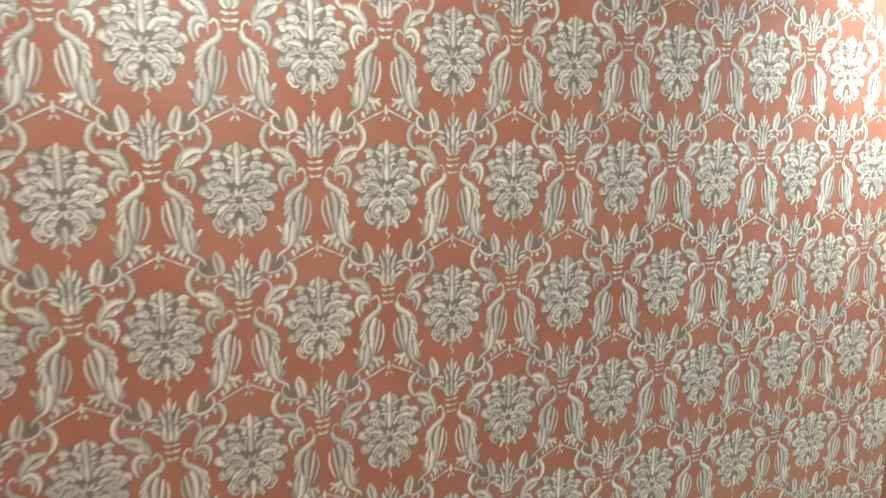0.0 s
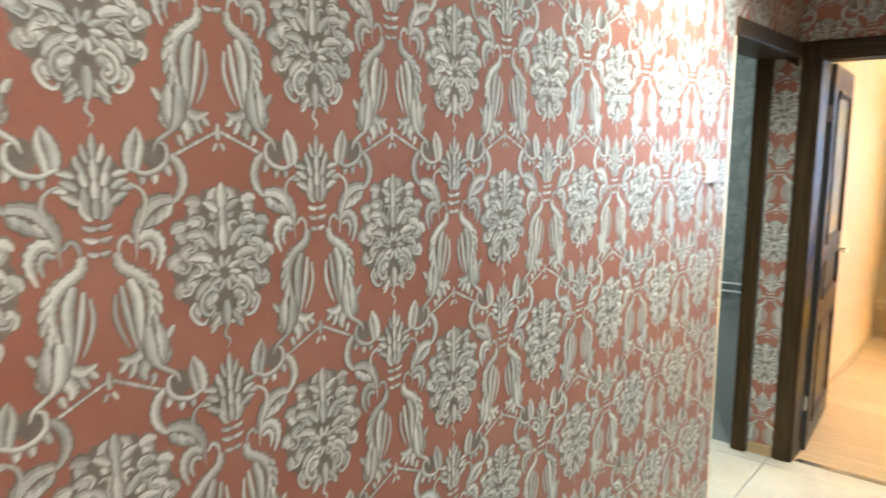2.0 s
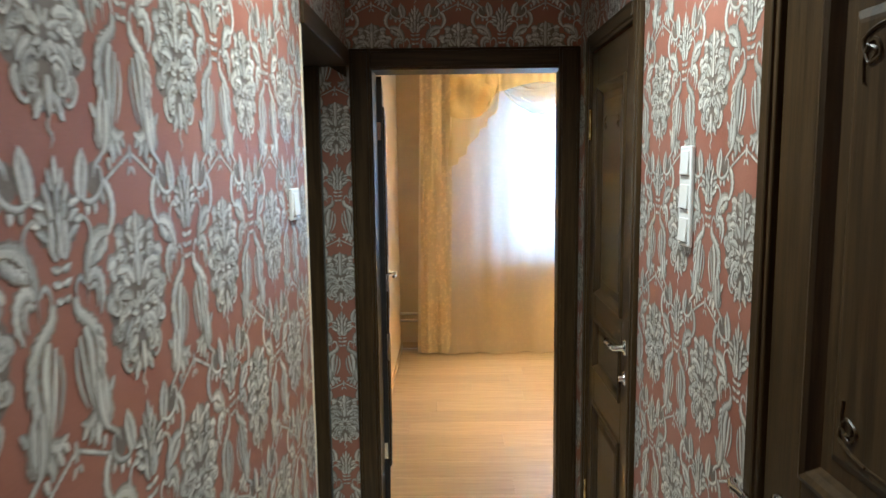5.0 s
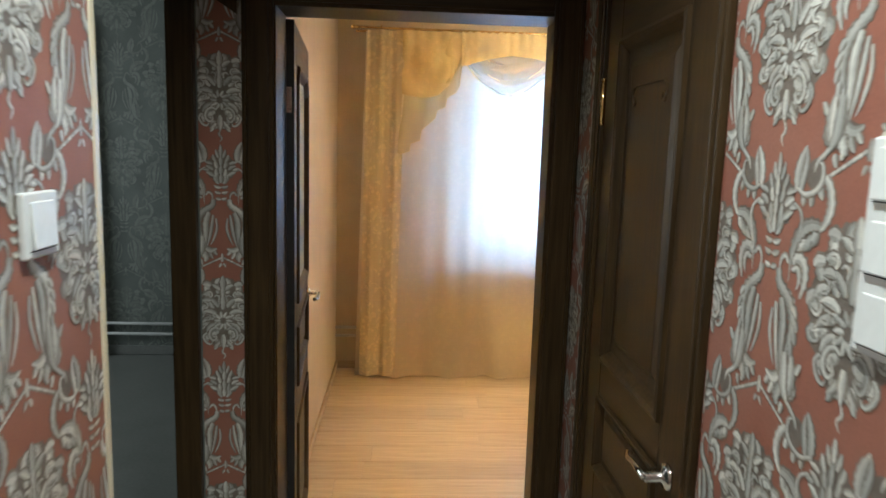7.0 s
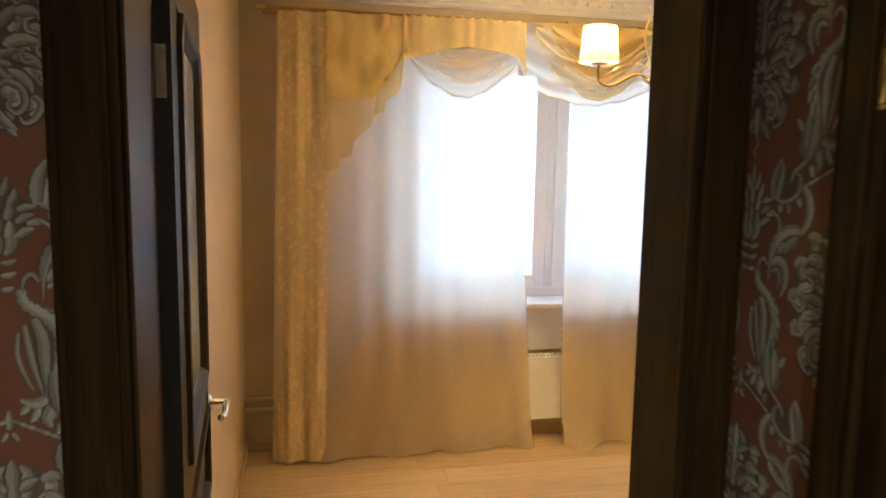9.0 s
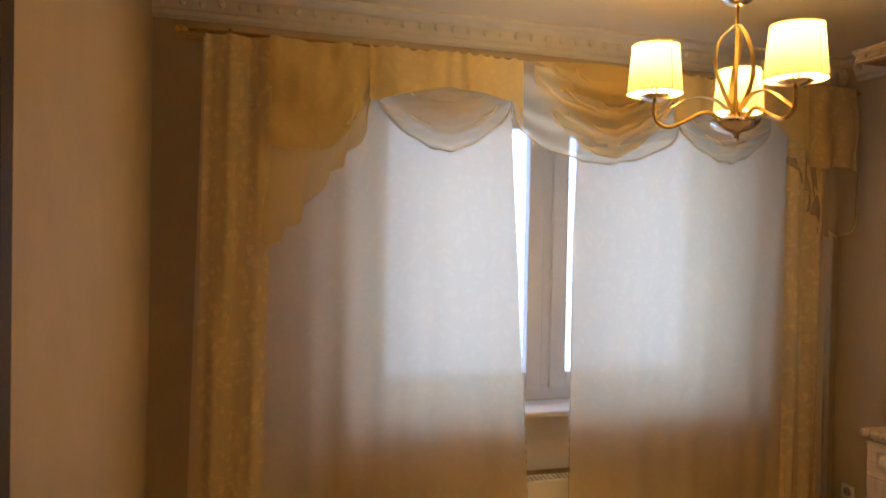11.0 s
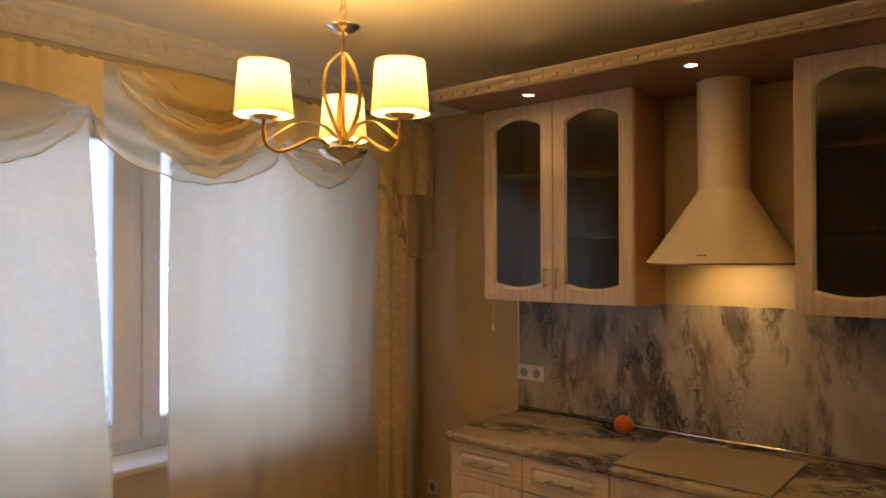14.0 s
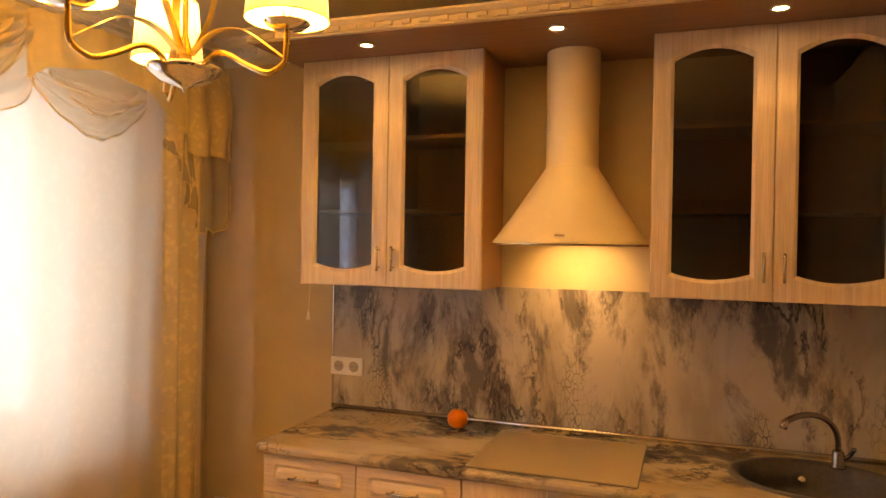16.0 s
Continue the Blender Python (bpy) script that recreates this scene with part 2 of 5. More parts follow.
CREAM = mat("cream_corner_profile", (0.75, 0.66, 0.48), 0.25, 0, 0.03, 10, 0.0, 100)
PVC = mat("white_window_profile", (0.88, 0.89, 0.92), 0.3, 0, 0.02, 10, 0.0, 100)
PIPE = mat("painted_pipe", (0.70, 0.64, 0.56), 0.4, 0, 0.05, 15, 0.05, 100)
GREYPIPE = mat("grey_painted_pipe", (0.62, 0.62, 0.62), 0.4, 0, 0.05, 15, 0.05, 100)
CREAMMETAL = mat("cream_enamel_hood", (0.76, 0.61, 0.36), 0.42, 0.0, 0.03, 4, 0.03, 200)
ORANGE = mat("orange_peel", (0.78, 0.18, 0.018), 0.42, 0, 0.06, 20, 0.6, 160, depth=0.0015)
# darker tone that paints the shade inside a socket recess
WELLSHADE = mat("shaded_socket_well", (0.34, 0.32, 0.29), 0.4, 0, 0.03, 10, 0)
JACQUARD = cloth("floral_jacquard_cloth", (0.90, 0.74, 0.45), 0.36, 0.02, 0.40, 0.26)
STALK = mat("green_stalk", (0.10, 0.12, 0.03), 0.7)
GRANITE = mat("grey_beige_composite", (0.075, 0.065, 0.055), 0.55, 0, 0.16, 60, 0.2, 350)
WORKTOP = marble("worktop_marble_print", (0.50, 0.42, 0.30), (0.13, 0.11, 0.085), (0.04, 0.034, 0.028), (0.40, 0.30, 0.17), (1, 0.55, 1), 4.2, 0.25)
SPLASH = marble("splashback_marble_print", (0.46, 0.40, 0.325), (0.135, 0.115, 0.098), (0.035, 0.03, 0.027), (0.36, 0.30, 0.225), (1, 1.6, 0.6), 3.2, 0.3)
COVER = mat("beige_cover_panel", (0.37, 0.28, 0.17), 0.3, 0, 0.04, 3, 0.05, 90)
SATIN = cloth("gold_satin_cloth", (0.92, 0.73, 0.36), 0.30, 0.02, 0.14, 0.24)
GAUZE = cloth("gold_gauze", (0.93, 0.75, 0.38), 0.48, 0.20, 0.0, 0.36)
CURTAIN = cloth("cream_curtain_cloth", (0.86, 0.73, 0.52), 0.58, 0.05, 0.16, 0.36)
SHEER = cloth("sheer_voile", (0.88, 0.76, 0.54), 0.62, 0.46, 0.0, 0.45)
SHADE = cloth("pleated_lamp_shade", (0.78, 0.62, 0.36), 0.10, 0.0, 0.0, 0.7)
PINKCLOTH = cloth("dusky_pink_cloth", (0.24, 0.15, 0.15), 0.3, 0.0, 0.3, 0.6)
PANE = glass("clear_pane", (1, 1, 1), 0.0)
SMOKED = glass("smoked_pane", (0.50, 0.48, 0.44), 0.02)
FROSTED = mat("frosted_green_pane", (0.30, 0.31, 0.25), 0.30, 0, 0.06, 6, 0.1, 120)
BULB = glow("warm_bulb", (1.0, 0.72, 0.38), 25)
SPOTGLOW = glow("spot_lens", (1.0, 0.80, 0.52), 40)
FACADE = mat("pale_yellow_facade", (0.55, 0.50, 0.36), 0.8, 0, 0.06, 0.4, 0.2, 6)
FARGLASS = mat("far_window", (0.10, 0.13, 0.17), 0.1, 0, 0.1, 1, 0)
ASPHALT = mat("asphalt", (0.05, 0.05, 0.052), 0.9, 0, 0.2, 2, 0.3, 40)

# ---- building helpers ----


def mesh_of(bm, name, material, smooth=False):
    bmesh.ops.recalc_face_normals(bm, faces=bm.faces)
    me = bpy.data.meshes.new(name)
    bm.to_mesh(me)
    bm.free()
    for x in material if isinstance(material, (list, tuple)) else [material]:
        me.materials.append(x)
    if smooth:
        for p in me.polygons:
            p.use_smooth = True
    return me


def part(name, bm, material, parent, label="", smooth=False, at=None):
    ob = new(name, mesh_of(bm, name, material, smooth))
    ob.parent = parent
    if at is not None:
        ob.matrix_basis = at
    return tagged(ob, label)


def thing(name, label, category, at=(0, 0, 0), turn=0, group="", kind=""):
    ob = new(name)
    ob.empty_display_size = 0.1
    ob.matrix_basis = pose(*at, 0, 0, turn)
    return tagged(ob, label, category, group, kind)


def solo(name, bm, material, label, category="", kind="", group="", smooth=False, at=None):
    ob = new(name, mesh_of(bm, name, material, smooth))
    if at is not None:
        ob.matrix_basis = at
    return tagged(ob, label, category, group, kind)


def box(x0, y0, z0, x1, y1, z1, bevel=0.0, bm=None, seg=2):
    own = bmesh.new()
    bmesh.ops.create_cube(own, size=1, matrix=Matrix.Translation(((x0 + x1) / 2, (y0 + y1) / 2, (z0 + z1) / 2)) @ Matrix.Diagonal((abs(x1 - x0), abs(y1 - y0), abs(z1 - z0), 1)))
    if bevel:
        bmesh.ops.bevel(own, geom=own.edges[:], offset=bevel, segments=seg, affect="EDGES", profile=0.5)
    return join(bm, own)


def join(bm, own):
    if bm is None:
        return own
    me = bpy.data.meshes.new("scratch")
    own.to_mesh(me)
    own.free()
    bm.from_mesh(me)
    bpy.data.meshes.remove(me)
    return bm


def lathe(profile, seg=32, bm=None, m=None):
    """Turns (radius, height) points round the z axis."""
    bm = bm or bmesh.new()
    rings = []
    for r, z in profile:
        if r < 1e-5:
            rings.append([bm.verts.new((0, 0, z))])
        else:
            rings.append([bm.verts.new((r * math.cos(2 * math.pi * k / seg), r * math.sin(2 * math.pi * k / seg), z)) for k in range(seg)])
    for a, b in zip(rings, rings[1:]):
        for k in range(seg):
            q = [a[k % len(a)], a[(k + 1) % len(a)], b[(k + 1) % len(b)], b[k % len(b)]]
            q = list(dict.fromkeys(q))
            if len(q) > 2:
                bm.faces.new(q)
    if m is not None:
        bmesh.ops.transform(bm, matrix=m, verts=[v for ring in rings for v in ring])
    return bm


def tube(points, radius, seg=10, bm=None, flat=None, caps=True):
    """A tube, or with flat=(half width, half thickness) a ribbon, along points."""
    bm = bm or bmesh.new()
    pts = [Vector(p) for p in points]
    side = None
    rings = []
    for k, p in enumerate(pts):
        way = (pts[min(k + 1, len(pts) - 1)] - pts[max(k - 1, 0)]).normalized()
        if side is None:
            side = way.cross(Vector((0, 0, 1)) if abs(way.z) < 0.9 else Vector((1, 0, 0))).normalized()
        side = (side - way * side.dot(way)).normalized()
        up = way.cross(side)
        ra, rb = flat or (radius, radius)
        rings.append([bm.verts.new(p + side * ra * math.cos(2 * math.pi * j / seg) + up * rb * math.sin(2 * math.pi * j / seg)) for j in range(seg)])
    for a, b in zip(rings, rings[1:]):
        for j in range(seg):
            bm.faces.new((a[j], a[(j + 1) % seg], b[(j + 1) % seg], b[j]))
    if caps:
        bm.faces.new(rings[0][::-1])
        bm.faces.new(rings[-1])
    return bm


def curve(points, n=8):
    """Smooth points through the given ones."""
    p = [Vector(q) for q in points]
    p = [2 * p[0] - p[1], *p, 2 * p[-1] - p[-2]]
    out = []
    for a, b, c, d in zip(p, p[1:], p[2:], p[3:]):
        for k in range(n):
            t = k / n
            out.append(0.5 * (2 * b + (c - a) * t + (2 * a - 5 * b + 4 * c - d) * t * t + (3 * b - a - 3 * c + d) * t ** 3))
    return [*out, p[-2]]


def prism(outline, depth, axis="x", bm=None, at=0.0):
    """A flat outline of (u, v) points given thickness along an axis; u, v are the other two axes in order."""
    own = bmesh.new()
    place = {"x": lambda u, v, w: (w, u, v), "y": lambda u, v, w: (u, w, v), "z": lambda u, v, w: (u, v, w)}[axis]
    a = [own.verts.new(place(u, v, at)) for u, v in outline]
    b = [own.verts.new(place(u, v, at + depth)) for u, v in outline]
    own.faces.new(a)
    own.faces.new(b[::-1])
    for k in range(len(a)):
        own.faces.new((a[k], b[k], b[(k + 1) % len(a)], a[(k + 1) % len(a)]))
    return join(bm, own)


def sheet(nu, nv, f, bm=None):
    """A cloth: f(u, v) gives a place for u, v from 0 to 1."""
    bm = bm or bmesh.new()
    g = [[bm.verts.new(f(i / nu, j / nv)) for j in range(nv + 1)] for i in range(nu + 1)]
    for i in range(nu):
        for j in range(nv):
            bm.faces.new((g[i][j], g[i + 1][j], g[i + 1][j + 1], g[i][j + 1]))
    return bm


def framed(w, h, inner, thick, bevel=0.008, bm=None):
    """A board in the (y, z) plane with a hole of the outline inner; its front faces -x at x = 0, with a sloped lip round the hole."""
    bm = bm or bmesh.new()
    n = len(inner)
    cx, cz = sum(p[0] for p in inner) / n, sum(p[1] for p in inner) / n
    outer = []
    for u, v in inner:
        du, dv = u - cx, v - cz
        k = min((w - cx) / du if du > 1e-9 else (-cx / du if du < -1e-9 else 9e9), (h - cz) / dv if dv > 1e-9 else (-cz / dv if dv < -1e-9 else 9e9))
        outer.append((cx + du * k, cz + dv * k))
    for target in ((0, 0), (w, 0), (w, h), (0, h)):
        k = min(range(n), key=lambda i: (outer[i][0] - target[0]) ** 2 + (outer[i][1] - target[1]) ** 2)
        outer[k] = target
    grow = [(cx + (u - cx) * (1 + bevel / max(0.05, abs(w - cx) * 0.7)), cz + (v - cz) * (1 + bevel / (h * 0.4))) for u, v in inner]
    rings = []
    for pts, x in ((outer, thick), (outer, 0.003), (None, 0.0), (grow, 0.0), (inner, bevel * 0.7), (inner, thick)):
        if pts is None:
            pts = [(cx + (u - cx) * (1 - 0.006 / w), cz + (v - cz) * (1 - 0.004 / h)) for u, v in outer]
        rings.append([bm.verts.new((x, u, v)) for u, v in pts])
    rings.append(rings[0])
    for a, b in zip(rings, rings[1:]):
        for k in range(n):
            bm.faces.new((a[k], a[(k + 1) % n], b[(k + 1) % n], b[k]))
    return bm


def arched(u0, u1, v0, v1, rise, low=None, n=14):
    """A rectangle whose top, and with low its bottom, bulges out in an arc."""
    pts = []
    low = rise if low is None else low
    for k in range(n + 1):
        t = k / n
        pts.append((u0 + (u1 - u0) * t, v0 - low * 4 * t * (1 - t)))
    for k in range(1, 7):
        pts.append((u1, v0 + (v1 - v0) * k / 7))
    for k in range(n + 1):
        t = k / n
        pts.append((u1 + (u0 - u1) * t, v1 + rise * 4 * t * (1 - t)))
    for k in range(1, 7):
        pts.append((u0, v1 + (v0 - v1) * k / 7))
    return pts

# ---- walls, floors and ceilings ----
T = 2.62      # ceiling
W = 0.982     # hall width
KX = 3.50     # kitchen's far side wall
KY = 2.97     # window wall
S = "structure"

wall_hall_left = box(-0.18, -5.3, 0, 0, -0.93, T)
box(-0.18, -0.93, 2.10, 0, 0.0, T, bm=wall_hall_left)
wall_hall_left = solo("wall_hall_left", wall_hall_left, PAPER, "salmon red damask wallpapered hall wall", "wall", S)
wall_hall_end = box(-0.113, 0.0, 0, 0.10, 0.15, T)
box(0.909, 0.0, 0, W + 0.14, 0.15, T, bm=wall_hall_end)
box(0.10, 0.0, 2.03, 0.909, 0.15, T, bm=wall_hall_end)
wall_hall_end = solo("wall_hall_end", wall_hall_end, PAPER, "salmon red damask wallpapered end wall with doorway", "wall", S)
wall_hall_right = box(W, -0.19, 0, W + 0.12, 0.0, T)
box(W, -0.885, 2.04, W + 0.12, -0.19, T, bm=wall_hall_right)
box(W, -1.74, 0, W + 0.12, -0.885, T, bm=wall_hall_right)
box(W, -2.70, 2.06, W + 0.12, -1.74, T, bm=wall_hall_right)
box(W, -3.0, 0, W + 0.12, -2.70, T, bm=wall_hall_right)
wall_hall_right = solo("wall_hall_right", wall_hall_right, PAPER, "salmon red damask wallpapered wall with two doors", "wall", S)
b = box(W + 0.12, -3.0, 0, 2.9, -2.88, T)
solo("wall_entry_side", b, PAPER, "plain salmon red wallpapered entry wall", "wall", S)
solo("wall_entry_far", box(2.9, -5.3, 0, 3.05, -2.88, T), PAPER, "plain salmon red wallpapered entry wall", "wall", S)
solo("wall_entry_back", box(-0.18, -5.45, 0, 3.05, -5.3, T), PAPER, "plain salmon red wallpapered entry wall", "wall", S)
solo("ceiling_hall", box(-0.18, -5.45, T, 3.05, 0.15, T + 0.12), PLASTER, "white painted hall ceiling", "ceiling", S)

solo("wall_kitchen_left", box(-0.113, 0.15, 0, 0.0, KY, T), BEIGE, "beige textured wallpapered kitchen wall", "wall", S)
solo("wall_kitchen_right", box(KX, -0.25, 0, KX + 0.15, KY + 0.28, T), BEIGE, "beige textured wallpapered wall behind the kitchen units", "wall", S)
solo("wall_kitchen_back", box(W + 0.14, -0.25, 0, KX, -0.12, T), BEIGE, "beige textured wallpapered kitchen wall", "wall", S)
solo("wall_kitchen_return", box(W + 0.12, -0.12, 0, W + 0.14, 0.15, T), BEIGE, "beige textured wallpapered wall return", "wall", S)
WX0, WX1, WZ0, WZ1 = 0.86, 2.74, 0.84, 2.30
b = box(-0.113, KY, 0, WX0, KY + 0.28, T)
box(WX1, KY, 0, KX, KY + 0.28, T, bm=b)
box(WX0, KY, 0, WX1, KY + 0.28, WZ0 - 0.03, bm=b)
box(WX0, KY, WZ1, WX1, KY + 0.28, T, bm=b)
solo("wall_window", b, BEIGE, "beige wallpapered wall round the window opening", "wall", S)
solo("ceiling_kitchen", box(-0.113, -0.25, T, KX + 0.15, KY + 0.28, T + 0.12), STRETCH, "cream satin stretch ceiling", "ceiling", S)

# side room seen through the open doorway
solo("wall_side_room_far", box(-4.2, 3.24, 0, -0.113, 3.4, T), GREYPAPER, "grey blue damask wallpapered wall", "wall", S)
solo("wall_side_room_outer", box(-4.35, -1.6, 0, -4.2, 3.4, T), GREYPAPER, "grey blue wallpapered wall", "wall", S)
solo("wall_side_room_back", box(-4.2, -1.6, 0, -0.18, -1.45, T), GREYPAPER, "grey blue wallpapered wall", "wall", S)
solo("wall_side_room_near", box(-0.20, -1.45, 0, -0.18, -0.95, T), GREYPAPER, "grey blue wallpapered wall", "wall", S)
solo("wall_side_room_kitchen", box(-0.19, 0.0, 0, -0.113, 3.24, T), GREYPAPER, "grey blue wallpapered wall", "wall", S)
solo("ceiling_side_room", box(-4.35, -1.6, T, -0.18, 3.4, T + 0.12), PLASTER, "white painted ceiling", "ceiling", S)
floor_side_room = solo("floor_side_room", box(-4.2, -1.45, -0.1, -0.18, 3.24, -0.002), GREYFLOOR, "dark grey green floor", "floor", S)
ob = solo("baseboard_side_room", box(-4.2, 3.222, 0, -0.2, 3.239, 0.07, 0.004), GREYFLOOR, "dark grey baseboard", "baseboard", S)

# doorway between hall and side room: lined head, far jamb, cream corner
b = box(-0.19, -0.93, 2.03, 0.012, 0.0, 2.10, 0.004)
solo("trim_side_door_head", b, DOORWOOD_Y, "dark walnut lined door head", "door trim", S)
solo("trim_side_door_jamb", box(-0.19, -0.035, 0, -0.116, -0.004, 2.03, 0.004), DOORWOOD, "dark walnut door jamb", "door trim", S)
prism([(-0.07, 2.03), (0.0, 2.03), (0.0, 1.985)], 0.012, "y", bm=(b := bmesh.new()), at=-0.014)
solo("trim_side_door_mitre", b, DOORWOOD, "dark walnut mitred corner piece", "door trim", S)
b = box(-0.012, -0.944, 0, 0.003, -0.926, 2.03, 0.003)
box(-0.18, -0.9285, 0, -0.006, -0.926, 2.03, bm=b)
solo("trim_corner_profile", b, CREAM, "cream plastic corner profile on wall edge", "corner trim", S)
solo("baseboard_hall_end", box(-0.110, -0.014, 0, 0.008, -0.001, 0.058, 0.003), wood("light_baseboard", (0.50, 0.36, 0.20), (0.42, 0.29, 0.15), 0.4, "x"), "light oak baseboard", "baseboard", S)
b = box(W - 0.014, -0.19, 0, W - 0.001, -0.03, 0.058, 0.003)
solo("baseboard_hall_right", b, bpy.data.materials["light_baseboard"], "light oak baseboard", "baseboard", S)
solo("baseboard_kitchen_left", box(0.001, 0.95, 0, 0.014, KY - 0.001, 0.055, 0.003), bpy.data.materials["light_baseboard"], "light oak baseboard", "baseboard", S)
b = box(0.015, KY - 0.014, 0, KX - 0.015, KY - 0.001, 0.055, 0.003)
solo("baseboard_kitchen_window", b, bpy.data.materials["light_baseboard"], "light oak baseboard", "baseboard", S)
solo("baseboard_kitchen_right", box(KX - 0.014, 2.24, 0, KX - 0.001, KY - 0.015, 0.055, 0.003), bpy.data.materials["light_baseboard"], "light oak baseboard", "baseboard", S)


# ---- cornices ----
def cornice(name, length, label):
    """A coved moulding with a row of beads, along +x from 0, wall at y = 0, ceiling at z = 0."""
    prof = [(0, 0), (-0.105, 0), (-0.105, -0.014), (-0.088, -0.020), (-0.070, -0.034), (-0.052, -0.040), (-0.046, -0.064), (-0.036, -0.085), (-0.026, -0.090), (-0.026, -0.108), (-0.014, -0.118), (0, -0.118)]
    bm = prism(prof, length, "x")
    n = int(length / 0.075)
    for k in range(n):
        x = (k + 0.5) * length / n
        bmesh.ops.create_icosphere(bm, subdivisions=1, radius=1, matrix=Matrix.Translation((x, -0.050, -0.056)) @ Matrix.Diagonal((0.016, 0.013, 0.021, 1)))
    return mesh_of(bm, name, CORNICE)


tagged(new("cornice_window", cornice("cornice_window", KX, "")), "white moulded cornice with a row of beads", "cornice", "", S).matrix_basis = pose(0, KY, T)
tagged(new("cornice_right", cornice("cornice_right", 0.64, "")), "white moulded cornice with a row of beads", "cornice", "", S).matrix_basis = pose(KX, KY - 0.105, T, 0, 0, -90)


# ---- embossed wallpaper ----
def leaf(out, cx, cy, turn, length, width, bend=0.0, high=0.0010, teeth=0.12, n=7, base=0.0):
    """Adds one embossed leaf: light blade, one flank with emboss shade painted in, a dark printed edge, with toothed
    sides.
    turn: degrees from straight up; bend: degrees over its length."""
    verts, faces = out
    start = len(verts)
    x, y, a = cx, cy, radians(turn)
    lobes = max(2, n // 2)
    n = max(6, int(n * (1.7 if teeth > 0.15 else 1.0)))
    for k in range(n + 1):
        t = k / n
        w = width * 0.53 * (math.sin(math.pi * min(1, 0.12 + 0.88 * t)) ** 0.7) * (1 + 1.1 * teeth * (abs(math.sin(math.pi * lobes * t)) - 0.6))
        if k == n:
            w = 0.0006
        sx, sy = math.cos(a), -math.sin(a)
        h = 0.5 * high * (0.4 + 0.6 * math.sin(math.pi * (0.15 + 0.8 * t)))
        for q, e in ((-1, 0.1), (-0.66, 0.8), (-0.17, 0.9), (0.17, 0.9), (0.66, 0.8), (1, 0.1)):
            verts.append((x + sx * w * q, y + sy * w * q, base + 0.0002 + h * e * (0.75 if abs(q) < 0.2 else 1)))
        x += math.sin(a) * length / n
        y += math.cos(a) * length / n
        a += radians(bend) / n
    for k in range(n):
        for j in range(5):
            q = start + 6 * k + j
            faces.append((q, q + 1, q + 7, q + 6))


def frond(out, points, width, high=0.0012, teeth=0.1, base=0.0, side=1):
    """Adds one embossed frond along a smooth line through (u, v) points, toothed along its edges; side: -1 mirrors it."""
    verts, faces = out
    start = len(verts)
    line = [Vector((side * p[0], p[1])) for p in curve([(u, v, 0) for u, v in points], 4)]
    n = len(line) - 1
    for k, p in enumerate(line):
        t = k / n
        d = (line[min(n, k + 1)] - line[max(0, k - 1)]).normalized()
        w = width * 0.50 * max(0.04, math.sin(math.pi * min(0.985, 0.16 + 0.84 * t)) ** 0.6) * (1 + teeth * (1 if k % 2 else -1))
        h = 0.5 * high * (0.4 + 0.6 * math.sin(math.pi * (0.15 + 0.8 * t)))
        for q, e in ((-1, 0.1), (-0.66, 0.8), (-0.17, 0.9), (0.17, 0.9), (0.66, 0.8), (1, 0.1)):
            verts.append((p.x + d.y * w * q * side, p.y - d.x * w * q * side, base + 0.0002 + h * e * (0.75 if abs(q) < 0.2 else 1)))
    for k in range(n):
        for j in range(5):
            q = start + 6 * k + j
            face = (q, q + 1, q + 7, q + 6)
            faces.append(face if side > 0 else face[::-1])


def blob(out, cx, cy, rx, ry, h, n=20, wave=0.0, waves=9):
    verts, faces = out
    start = len(verts)
    for k in range(n):
        a = 2 * math.pi * k / n
        r = 1 + wave * math.cos(waves * a)
        verts.append((cx + rx * r * math.sin(a), cy + ry * r * math.cos(a), h))
    faces.append(tuple(range(start, start + n)))


